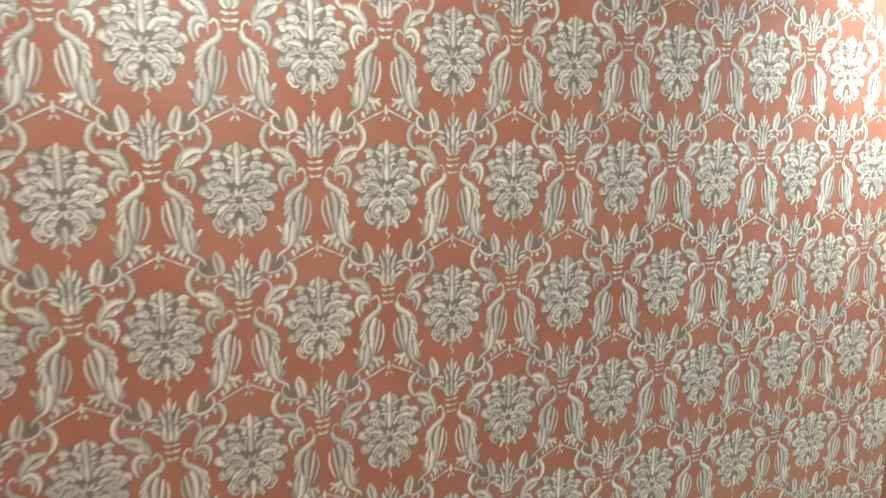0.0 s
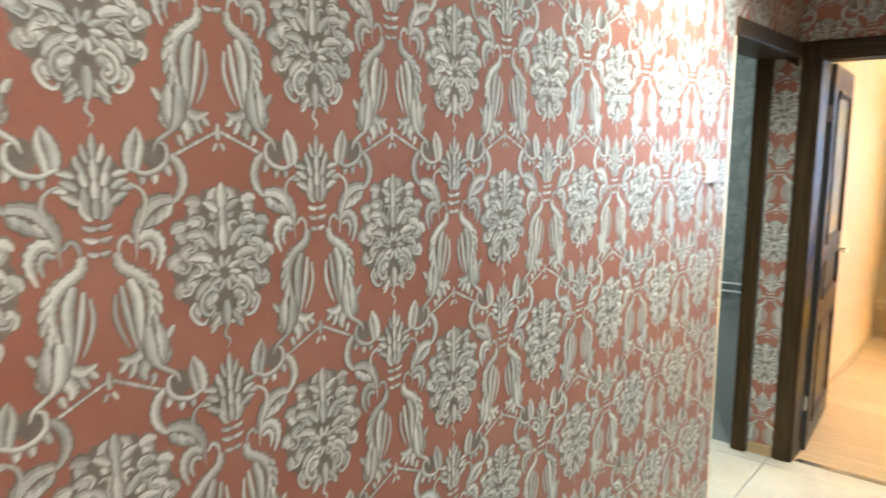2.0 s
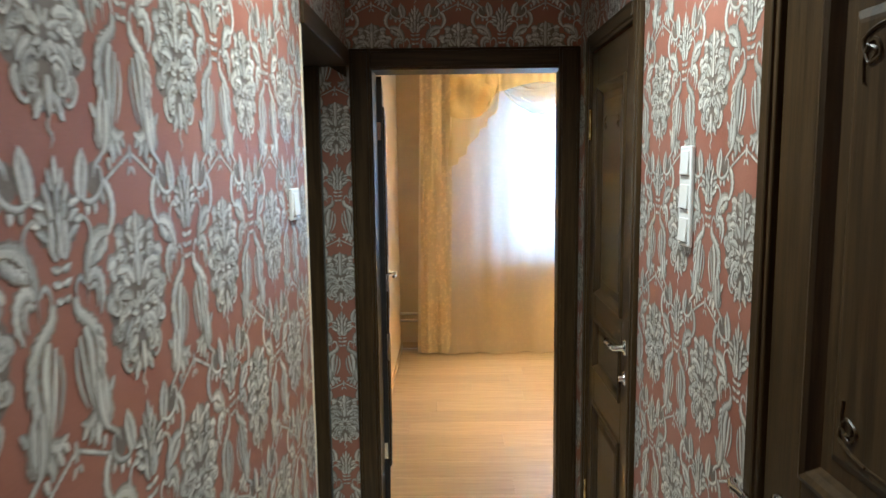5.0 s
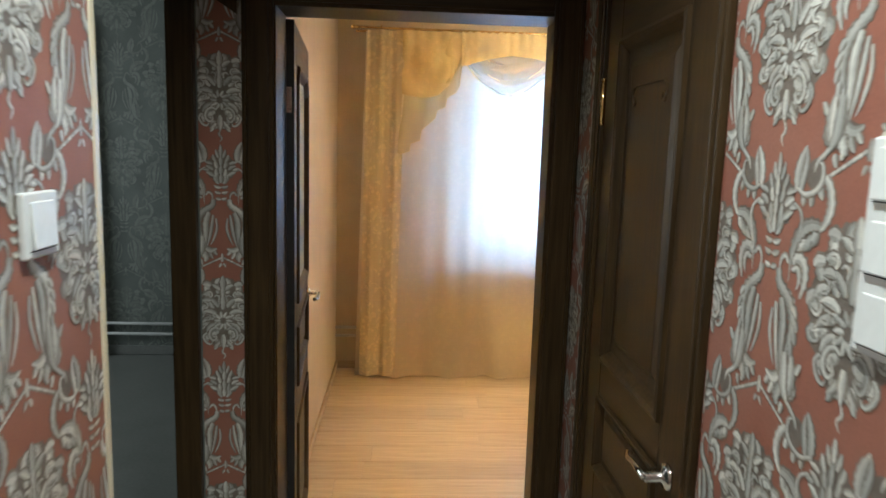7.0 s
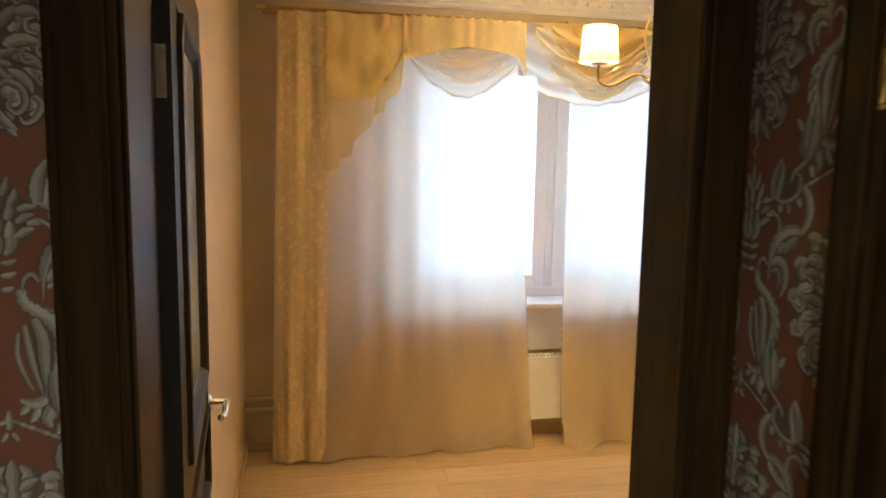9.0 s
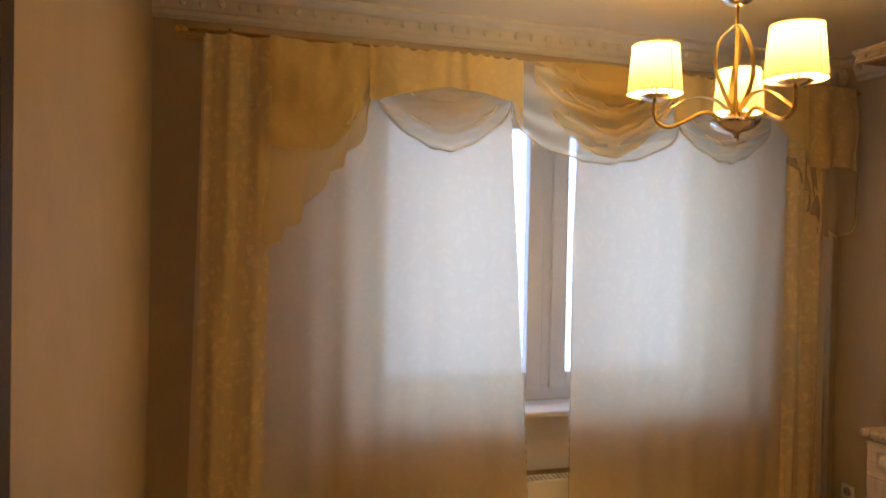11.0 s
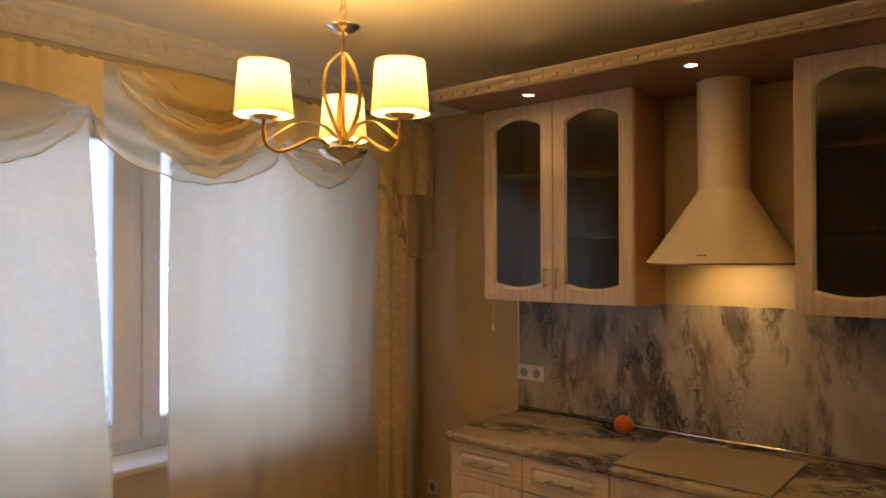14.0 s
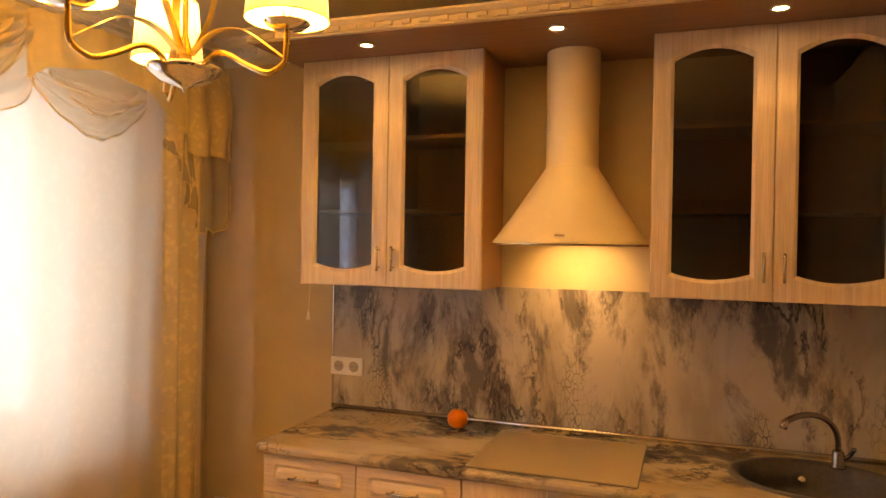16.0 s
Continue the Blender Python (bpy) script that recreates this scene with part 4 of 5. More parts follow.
y0, y1, z0, z1 = 0.20, 0.665, 1.205, 1.80
for pts in ([(0, y0 + 0.06, z1), (0, y1 - 0.07, z1)], [(0, y0 + 0.06, z0), (0, y1 - 0.07, z0)], [(0, y0, z0 + 0.06), (0, y0, z1 - 0.06)]):
    part("carved_line", tube([(0.004, p[1], p[2]) for p in pts], 0.0022, 6), DOORWOOD, door_3)
for cy, cz, sy, sz in ((y1, z1, -1, -1), (y1, z0, -1, 1), (y0, z1, 1, -1), (y0, z0, 1, 1)):
    for a in (0, 1):
        q = [(0.003, cy + sy * u, cz + sz * v) for u, v in ((0.07, 0.0), (0.03, 0.006), (0.005, 0.02), (0.02, 0.05), (0.035, 0.035), (0.015, 0.025))]
        if a:
            q = [(0.003, cy + sy * v, cz + sz * u) for u, v in ((0.075, 0.010), (0.04, 0.008), (0.02, 0.03), (0.04, 0.045), (0.05, 0.025))]
        part("carved_scroll", carve(q, 0.003), DOORWOOD, door_3)
for k, (dy, ang) in enumerate(((0.0, 0.02), (0.02, 0.05), (-0.03, -0.04), (0.05, 0.02), (-0.05, 0.03))):
    c = 0.46 + dy
    part("carved_stem", carve([(0.004, c - 0.06 - ang, 1.30 + 0.02 * k), (0.004, c - 0.01, 1.42 + 0.01 * k), (0.004, c + 0.02 + ang, 1.56), (0.004, c + 0.01, 1.74 - 0.04 * k)]), DOORWOOD, door_3)

y0, y1, z1 = 0.205, 0.41, 1.775
part("carved_line", tube([(0.003, y0 + 0.03, z1), (0.003, y1 - 0.03, z1)], 0.002, 6), DOORWOOD, door_2)
for cy, sy in ((y0, 1), (y1, -1)):
    q = [(0.003, cy + sy * u, z1 + v) for u, v in ((0.03, 0.0), (0.012, -0.004), (0.0, -0.02), (0.008, -0.042), (0.022, -0.036), (0.016, -0.024))]
    part("carved_scroll", carve(q, 0.0024), DOORWOOD, door_2)

# ---- wall switches and sockets ----


def switch(name, label, at, turn, count=1, size=0.084):
    """Rocker switches in one upright plate; the plate's face looks to -x."""
    sw = thing(name, label, "light switch", at, turn)
    h = size * count
    part("plate", box(-0.009, -size / 2, -h / 2, 0.001, size / 2, h / 2, 0.003), PLASTIC, sw)
    for k in range(count):
        z = (k - (count - 1) / 2) * size
        b = box(-0.0025, -size * 0.34, -size * 0.36, 0.002, size * 0.34, size * 0.36, 0.002)
        part("rocker", b, PLASTIC, sw, at=pose(-0.0105, 0, z, 0, 4, 0))
        # no real gap: a black strip paints the shadow below the rocker
        part("shadow_gap", box(-0.0094, -size * 0.37, z - size * 0.39, -0.0085, size * 0.37, z - size * 0.37), BLACK, sw)
    return sw


switch("light_switch", "white single rocker switch on damask wall", (0.002, -1.125, 1.524), 180)
switch("light_switch", "white triple rocker switch in one upright plate", (W - 0.002, -1.350, 1.545), 0, 3, 0.078)


def socket(label, at, count=2):
    so = thing("wall_socket", label, "socket", at)
    part("plate", box(-0.010, -0.041 * count, -0.041, 0.001, 0.041 * count, 0.041, 0.004), PLASTIC, so)
    for k in range(count):
        y = (k - (count - 1) / 2) * 0.078
        b = lathe([(0.031, 0), (0.031, 0.0025), (0.027, 0.003), (0.025, 0.001), (0.0245, 0.0)], 24, m=pose(-0.0098, y, 0, 0, -90, 0))
        part("socket_rim", b, PLASTIC, so)
        # flat disc on the plate, coloured like the shade of a sunk well
        part("socket_well", lathe([(0.0252, 0.0), (0.0250, 0.0006), (0, 0.0006)], 24, m=pose(-0.0098, y, 0, 0, -90, 0)), WELLSHADE, so)
        b = bmesh.new()
        for s in (-1, 1):
            lathe([(0, 0.001), (0.0028, 0.001), (0.0028, -0.002)], 8, b, pose(-0.0103, y + 0.0095 * s, 0, 0, -90, 0))
        # black discs on the surface paint the dark of the holes
        part("pin_hole", b, BLACK, so)


socket("cream double wall socket on the splashback", (KX - 0.0075, 2.163, 1.062))
socket("single low wall socket beside the curtain", (KX - 0.001, 2.86, 0.31), 1)

# ---- wall units ----
UZ0, UZ1, UX = 1.462, 2.398, 3.158


def pull(parent, y, z, x, upright=True, length=0.10):
    """A thin bar handle on two posts; the face looks to -x."""
    s = length / 2
    d = (0, 0, 1) if upright else (0, 1, 0)
    b = tube([(x - 0.026, y - d[1] * s, z - d[2] * s), (x - 0.026, y + d[1] * s, z + d[2] * s)], 0.005, 10)
    for k in (-1, 1):
        tube([(x, y + k * d[1] * s * 0.72, z + k * d[2] * s * 0.72), (x - 0.026, y + k * d[1] * s * 0.72, z + k * d[2] * s * 0.72)], 0.004, 8, bm=b)
    part("handle", b, STEEL, parent, "brushed nickel bar handle", True)


def wall_unit(at, label):
    """Two glazed doors with arched openings on a shelved carcass, 0.8 m wide."""
    cu = thing("wall_cabinet", label, "cabinet", at)
    w, h, d = 0.798, UZ1 - UZ0, KX - UX - 0.02
    for y0, y1 in ((0, 0.016), (w - 0.016, w)):
        part("side_panel", box(0.020, y0, 0, d, y1, h, 0.001), CARCASS, cu)
    for z0 in (0, h - 0.016):
        part("carcass_board", box(0.020, 0.0162, z0, d, w - 0.0162, z0 + 0.016), CARCASS, cu)
    part("back_board", box(d - 0.005, 0.0162, 0.0162, d, w - 0.0162, h - 0.0162), CARCASS, cu)
    part("partition", box(0.030, w / 2 - 0.008, 0.0162, d - 0.006, w / 2 + 0.008, h - 0.0162), CARCASS, cu)
    for z0 in (0.30, 0.60):
        for a, c in ((0.0165, w / 2 - 0.0085), (w / 2 + 0.0085, w - 0.0165)):
            part("shelf", box(0.035, a, z0, d - 0.006, c, z0 + 0.016, 0.001), CARCASS, cu)
    for k in (0, 1):
        door = thing("door", "", "", (0, 0.001 + k * (w / 2), 0.0))
        door.parent = cu
        dw, dh = w / 2 - 0.003, h
        hole = arched(0.070, dw - 0.070, 0.090, dh - 0.105, 0.040, 0.022)
        part("door_frame", framed(dw, dh, hole, 0.019, 0.012), OAK, door)
        part("pane", prism(arched(0.066, dw - 0.066, 0.086, dh - 0.100, 0.040, 0.022), 0.003, "x", at=0.0115), SMOKED, door, "smoked glass pane")
        pull(door, dw - 0.030 if k == 0 else 0.030, 0.115, 0.0)
    return cu


wall_unit((UX, 1.421, UZ0), "bleached oak wall cabinet with two arched smoked glass doors")
wall_unit((UX, -0.003, UZ0), "bleached oak wall cabinet with two arched smoked glass doors")

# pelmet over the wall units with its lamps
pelmet = thing("light_pelmet", "brown wood pelmet board with cream moulded edge and spotlights", "pelmet", (0, 0, 0))
part("board", box(2.875, -0.115, 2.400, KX - 0.002, 2.275, 2.418, 0.002), PELMETWOOD, pelmet)
b = prism([(2.868, 2.402), (2.850, 2.402), (2.846, 2.407), (2.854, 2.413), (2.854, 2.432), (2.842, 2.437), (2.830, 2.446), (2.830, 2.454), (2.868, 2.454)], 2.40, "y", at=-0.115)
part("moulding", b, CREAMTRIM, pelmet, "cream moulding with square dentils")
for k in range(34):
    y = -0.08 + k * 0.070
    part("dentil", box(2.842, y, 2.415, 2.855, y + 0.034, 2.431, 0.002), CREAMTRIM, pelmet)
b = prism([(2.868, 2.402), (2.875, 2.402), (2.875, 2.454), (2.868, 2.454)], 2.40, "y", at=-0.115)
part("lip", b, PELMETWOOD, pelmet)
for y in (1.845, 1.110, 0.405):
    sp = thing("spotlight", "", "", (3.00, y, 2.400))
    sp.parent = pelmet
    part("ring", lathe([(0.034, 0), (0.034, -0.003), (0.030, -0.006), (0.025, -0.005), (0.024, 0.004)], 28), CHROME, sp, smooth=True)
    part("lens", lathe([(0, -0.0025), (0.023, -0.0015), (0.023, 0.002), (0, 0.002)], 20), SPOTGLOW, sp)
    lamp("pelmet_spot", "SPOT", (3.00, y, 2.385), 2.6, WARM, (3.00, y, 0), 0.02, 95, 0.5)
    lamp("pelmet_back_light", "SPOT", (2.96, y - 0.03, 2.45), 0.5, WARM, (2.92, y - 0.06, 2.62), 0.01, 40, 0.4)

# ---- cooker hood ----
hood = thing("cooker_hood", "cream enamel conical cooker hood with round duct", "cooker hood", (3.285, 1.105, 0))
b = bmesh.new()
n = 48
loops = []
for z, rx, ry, ox in ((1.640, 0.218, 0.300, 0.0), (1.656, 0.218, 0.300, 0.0), (1.664, 0.213, 0.291, 0.002), (1.75, 0.180, 0.230, 0.017), (1.85, 0.141, 0.164, 0.035), (1.935, 0.109, 0.108, 0.050), (1.948, 0.104, 0.102, 0.052)):
    loops.append([b.verts.new((ox + rx * math.cos(2 * math.pi * k / n), ry * math.sin(2 * math.pi * k / n), z)) for k in range(n)])
for a, c in zip(loops, loops[1:]):
    for k in range(n):
        b.faces.new((a[k], a[(k + 1) % n], c[(k + 1) % n], c[k]))
part("cone", b, CREAMMETAL, hood, smooth=True)
part("duct", lathe([(0.102, 1.945), (0.102, 2.20), (0.1035, 2.202), (0.1035, 2.399)], 40, m=Matrix.Translation((0.052, 0, 0))), CREAMMETAL, hood, smooth=True)
b = lathe([(0.0, 1.650), (0.285, 1.650), (0.297, 1.641), (0.301, 1.641), (0.301, 1.648)], 48)
bmesh.ops.transform(b, matrix=Matrix.Diagonal((0.727, 1, 1, 1)), verts=b.verts)
part("filter_plate", b, STEEL, hood, "brushed steel filter plate", True)
part("badge", box(-0.206, -0.018, 1.676, -0.202, 0.018, 1.682, 0.001), STEEL, hood, "small oval metal badge", at=pose(0, 0, 0))
for y in (-0.09, 0.06):
    part("hood_lamp", lathe([(0, 1.6475), (0.022, 1.6475), (0.022, 1.652)], 20, m=Matrix.Translation((-0.06, y, 0))), SPOTGLOW, hood, "small round lit lamp")
    lamp("hood_lamp_light", "SPOT", (3.285 - 0.02, 1.105 + y, 1.637), 3.4, WARM, (3.50, 1.105 + y, 1.46), 0.015, 100, 0.9)

# ---- splashback, worktop, base units ----
solo("splashback", box(KX - 0.006, -0.118, 0.866, KX - 0.0005, 2.236, UZ0 - 0.003, 0.001), SPLASH, "grey and cream cracked marble print splashback panel", "splashback")
solo("splashback_edge_strip", box(KX - 0.009, 2.2365, 0.866, KX - 0.0005, 2.243, UZ0 - 0.003, 0.001), STEEL, "thin aluminium edge strip on splashback", "edge strip")
b = tube([(KX - 0.013, -0.115, 0.873), (KX - 0.013, 2.236, 0.873)], 0.011, 12)
solo("worktop_upstand", b, STEEL, "rounded aluminium seal strip behind worktop", "edge strip", smooth=True)

WX, WZ = 2.862, 0.862
SINK = (3.215, 0.245)
bm = bmesh.new()
n = 64
hole = [(SINK[0] + 0.205 * math.cos(2 * math.pi * k / n), SINK[1] + 0.252 * math.sin(2 * math.pi * k / n)) for k in range(n)]
y0, y1 = -0.118, 0.795
outer = []
for u, v in hole:
    du, dv = u - SINK[0], v - SINK[1]
    k = min((KX - 0.001 - SINK[0]) / du if du > 1e-9 else ((WX + 0.02 - SINK[0]) / du if du < -1e-9 else 9e9), (y1 - SINK[1]) / dv if dv > 1e-9 else ((y0 - SINK[1]) / dv if dv < -1e-9 else 9e9))
    outer.append((SINK[0] + du * k, SINK[1] + dv * k))
for t in ((KX - 0.001, y0), (KX - 0.001, y1), (WX + 0.02, y0), (WX + 0.02, y1)):
    k = min(range(n), key=lambda i: (outer[i][0] - t[0]) ** 2 + (outer[i][1] - t[1]) ** 2)
    outer[k] = t
rr = [[bm.verts.new((u, v, z)) for u, v in pts] for pts, z in ((hole, WZ - 0.038), (hole, WZ), (outer, WZ), (outer, WZ - 0.038))]
for a, c in zip(rr, rr[1:] + rr[:1]):
    for k in range(n):
        bm.faces.new((a[k], a[(k + 1) % n], c[(k + 1) % n], c[k]))
box(WX + 0.02, y1, WZ - 0.038, KX - 0.001, 2.222, WZ, bm=bm)
nose = [(WX + 0.02, WZ), (WX + 0.010, WZ - 0.0015), (WX + 0.003, WZ - 0.007), (WX, WZ - 0.016), (WX + 0.002, WZ - 0.030), (WX + 0.010, WZ - 0.038), (WX + 0.02, WZ - 0.038)]
prism(nose, 2.222 - y0, "y", bm=bm, at=y0)
solo("worktop", bm, WORKTOP, "cream and grey marble print worktop with rounded front", "worktop")
b = box(2.900, 0.808, WZ + 0.0005, 3.400, 1.388, WZ + 0.006, 0.0015)
hobp = thing("hob_cover", "plain beige hob cut-out panel lying in the worktop", "cover panel")
part("panel", b, COVER, hobp)
for q in ((2.897, 0.8035, 2.900, 1.3915), (2.900, 0.8035, 3.403, 0.808), (2.900, 1.388, 3.403, 1.3915)):
    part("seam", box(q[0], q[1], WZ + 0.0003, q[2], q[3], WZ + 0.002), BLACK, hobp, "dark open seam")

sink = thing("sink", "grey beige composite oval sink set in worktop", "sink", (SINK[0], SINK[1], WZ))
b = lathe([(1.11, 0.000), (1.11, 0.006), (1.06, 0.009), (1.0, 0.006), (0.965, -0.004), (0.92, -0.06), (0.84, -0.13), (0.60, -0.155), (0.10, -0.160), (0.0, -0.162)], 56)
bmesh.ops.transform(b, matrix=Matrix.Diagonal((0.205, 0.252, 1, 1)), verts=b.verts)
part("bowl", b, GRANITE, sink, smooth=True)
part("overflow", lathe([(0, 0.003), (0.010, 0.003), (0.014, 0.001), (0.014, -0.002)], 20, m=look((0.176, 0.02, -0.055), (0.5, 0.05, -0.20))), CHROME, sink, "chrome overflow ring", True, pose(0, 0, 0))
part("drain", lathe([(0.0, -0.157), (0.030, -0.156), (0.038, -0.158), (0.038, -0.163)], 24), CHROME, sink, "chrome drain", True)
tap = thing("tap", "chrome swan-neck mixer tap behind the sink", "tap", (3.385, 0.152, WZ + 0.004))
part("body", lathe([(0, 0), (0.026, 0), (0.026, 0.006), (0.021, 0.012), (0.020, 0.055), (0.016, 0.062), (0, 0.064)], 28), TAPCHROME, tap, smooth=True)
arc = [(0, 0, 0.04), (0, 0, 0.07)] + [(-0.165 + 0.165 * math.cos(a), 0.141 - 0.141 * math.cos(a), 0.080 + 0.130 * math.sin(a)) for a in [radians(9.5 * k) for k in range(13)]]
part("spout", tube(curve(arc, 3), 0.0105, 14), TAPCHROME, tap, smooth=True)
part("nozzle", tube([(-0.232, 0.199, 0.202), (-0.242, 0.207, 0.178)], 0.0125, 14), CHROME, tap, "bright chrome nozzle", True)
part("lever", tube(curve([(0, -0.018, 0.035), (0.0, -0.035, 0.045), (-0.01, -0.050, 0.075)], 5), 0.008, 10), TAPCHROME, tap, smooth=True)

FX = 2.885
def front(parent, y0, y1, z0, z1, drawer, hand=None):
    """A moulded front board; drawers get a rounded raised field, doors an arched one."""
    d = thing("drawer" if drawer else "door", "", "", (FX, y0 + 0.0015, z0 + 0.0015))
    d.parent = parent
    w, h = y1 - y0 - 0.003, z1 - z0 - 0.003
    part("front_board", box(0, 0, 0, 0.019, w, h, 0.003), OAK_H if drawer else OAK, d)
    m = 0.048
    rise = 0 if drawer else 0.028
    if drawer:
        c = 0.022
        pts = []
        for cx, cz, a0 in ((w - m - c, m * 0.72 + c, -90), (w - m - c, h - m * 0.72 - c, 0), (m + c, h - m * 0.72 - c, 90), (m + c, m * 0.72 + c, 180)):
            pts += [(cx + c * math.cos(radians(a0 + 15 * k)), cz + c * math.sin(radians(a0 + 15 * k))) for k in range(7)]
    else:
        pts = arched(m, w - m, m, h - m - rise, rise, 0)
    b = bmesh.new()
    cx, cz = w / 2, h / 2
    prev = None
    for s, x in ((0.0, -0.0004), (0.004, 0.0045), (0.012, 0.005), (0.022, -0.004), (0.028, -0.0055)):
        ring = [b.verts.new((x, cx + (u - cx) * (1 - s / (w / 2 - m)), cz + (v - cz) * (1 - s / (h / 2 - m * 0.72)))) for u, v in pts]
        if prev:
            for k in range(len(pts)):
                b.faces.new((prev[k], prev[(k + 1) % len(pts)], ring[(k + 1) % len(pts)], ring[k]))
        prev = ring
    b.faces.new(prev)
    for v in b.verts:
        v.co.x -= 0.0055
    part("raised_field", b, OAK_H if drawer else OAK, d)
    if drawer:
        pull(d, w / 2, h / 2, -0.011, False, 0.13)
    else:
        pull(d, 0.030 if hand == "low" else w - 0.030, h - 0.10, 0.0)


def base_unit(y0, y1, fronts, label, low=0.039):
    u = thing("base_cabinet", label, "cabinet")
    part("carcass", box(FX + 0.020, y0 + 0.001, 0.10, KX - 0.03, y1 - 0.001, WZ - low), OAK, u)
    part("plinth", box(FX + 0.06, y0 + 0.001, 0.0, FX + 0.076, y1 - 0.001, 0.0995), OAK_H, u)
    for f in fronts:
        front(u, *f)


top = WZ - 0.041
base_unit(1.808, 2.205, [(1.808, 2.205, top - 0.150, top, True), (1.808, 2.205, 0.10, top - 0.152, False, "low")], "bleached oak base cabinet with drawer and door")
base_unit(1.399, 1.806, [(1.399, 1.806, top - 0.150, top, True), (1.399, 1.806, 0.10, top - 0.152, False)], "bleached oak base cabinet with drawer and door")
base_unit(0.797, 1.397, [(1.097, 1.397, 0.10, top, False, "low"), (0.797, 1.097, 0.10, top, False)], "bleached oak base cabinet with two arched doors")
base_unit(-0.115, 0.795, [(0.34, 0.795, 0.10, top, False, "low"), (-0.115, 0.338, 0.10, top, False)], "bleached oak sink cabinet with two arched doors", 0.19)

ora = thing("orange", "ripe orange lying on the worktop", "orange", (3.365, 1.572, WZ))
b = bmesh.new()
bmesh.ops.create_uvsphere(b, u_segments=32, v_segments=20, radius=0.044)
for v in b.verts:
    q = abs(v.co.z) / 0.044
    v.co.z *= 0.95 - 0.07 * max(0, q - 0.9) * 8
    v.co *= 1 + 0.012 * noise.noise(v.co * 40)
part("peel", b, ORANGE, ora, smooth=True, at=pose(0, 0, 0.0418))
part("stalk", lathe([(0, 0.0), (0.004, 0.0), (0.003, 0.003), (0, 0.004)], 8, m=pose(-0.008, 0.004, 0.0795)), STALK, ora)

cord = thing("pull_cord", "thin white pull cord with plastic bell under the cabinet", "pull cord", (3.24, 2.226, 1.30))
part("string", tube([(0, 0, 0.03), (0.002, -0.004, 0.10), (0, -0.008, 0.162)], 0.0012, 6), PLASTIC, cord)
part("bell", lathe([(0, 0.038), (0.003, 0.036), (0.007, 0.018), (0.009, 0.003), (0.007, 0), (0, 0)], 14), PLASTIC, cord, smooth=True)

# ---- window, radiator, pipes ----
win = thing("window_1", "white plastic double window with two sashes", "window", kind=S)
for x0, x1, z0, z1 in ((WX0, WX0 + 0.07, WZ0, WZ1), (WX1 - 0.07, WX1, WZ0, WZ1), (WX0 + 0.07, WX1 - 0.07, WZ0, WZ0 + 0.07), (WX0 + 0.07, WX1 - 0.07, WZ1 - 0.07, WZ1), (1.768, 1.842, WZ0 + 0.07, WZ1 - 0.07)):
    part("window_frame", box(x0, 3.075, z0, x1, 3.145, z1, 0.004), PVC, win)
for x0, x1 in ((WX0 + 0.055, 1.782), (1.828, WX1 - 0.055)):
    sa = thing("sash", "", "", (0, 0, 0))
    sa.parent = win
    z0, z1, m = WZ0 + 0.055, WZ1 - 0.055, 0.082
    for q in ((x0, x0 + m, z0, z1), (x1 - m, x1, z0, z1), (x0 + m, x1 - m, z0, z0 + m), (x0 + m, x1 - m, z1 - m, z1)):
        part("sash_frame", box(q[0], 3.055, q[2], q[1], 3.125, q[3], 0.006), PVC, sa)
    g = part("pane", box(x0 + m, 3.092, z0 + m, x1 - m, 3.096, z1 - m), PANE, sa)
    g.visible_shadow = False
part("window_sill", box(WX0 - 0.05, KY - 0.13, WZ0 - 0.030, WX1 + 0.05, 3.075, WZ0, 0.008), PVC, win)
part("apron_panel", box(WX0 - 0.04, KY - 0.012, 0.53, WX1 + 0.04, KY - 0.001, WZ0 - 0.031, 0.002), PVC, win, "white panel under the sill")
rad = thing("radiator", "white panel radiator with grille under the sill", "radiator", (1.10, KY - 0.115, 0.13))
part("front_plate", box(0, 0, 0, 1.4, 0.018, 0.385, 0.006), PVC, rad)
part("back_plate", box(0.01, 0.075, 0, 1.39, 0.085, 0.385, 0.003), PVC, rad)
for x in (0.0, 1.386):
    part("side_plate", box(x, 0.018, 0.01, x + 0.014, 0.10, 0.39, 0.003), PVC, rad)
for k in range(60):
    part("grille_slat", box(0.02 + k * 0.023, 0.019, 0.375, 0.030 + k * 0.023, 0.074, 0.388), PVC, rad)
for x in (0.25, 1.1):
    part("bracket", box(x, 0.085, 0.05, x + 0.03, 0.1145, 0.33), PVC, rad)
for z in (0.318, 0.255):
    b = tube([(0.002, KY - 0.045, z), (1.08, KY - 0.045, z)], 0.011, 12)
    solo("heating_pipe", b, PIPE, "painted heating pipe along the window wall", "pipe", smooth=True, group="heating pipes")
b = tube([(3.41, KY - 0.030, 0.0), (3.41, KY - 0.030, T - 0.001)], 0.016, 14)
solo("riser_pipe", b, PIPE, "painted riser pipe in the corner", "pipe", smooth=True)
for z in (0.255, 0.175):
    b = tube([(-3.0, 3.18, z), (-0.195, 3.18, z)], 0.012, 12)
    solo("heating_pipe", b, GREYPIPE, "grey painted heating pipe along the side room wall", "pipe", smooth=True, group="side room pipes")
b = sheet(60, 10, lambda u, v: (-2.72 + 0.88 * u + 0.06 * v * (u - 0.5), 3.10 + 0.03 * math.sin(u * 40) * (1 - 0.4 * v), 0.02 + 2.4 * (1 - v)))
solo("side_room_curtain", b, PINKCLOTH, "dusky pink curtain hanging in the side room", "curtain", smooth=True)

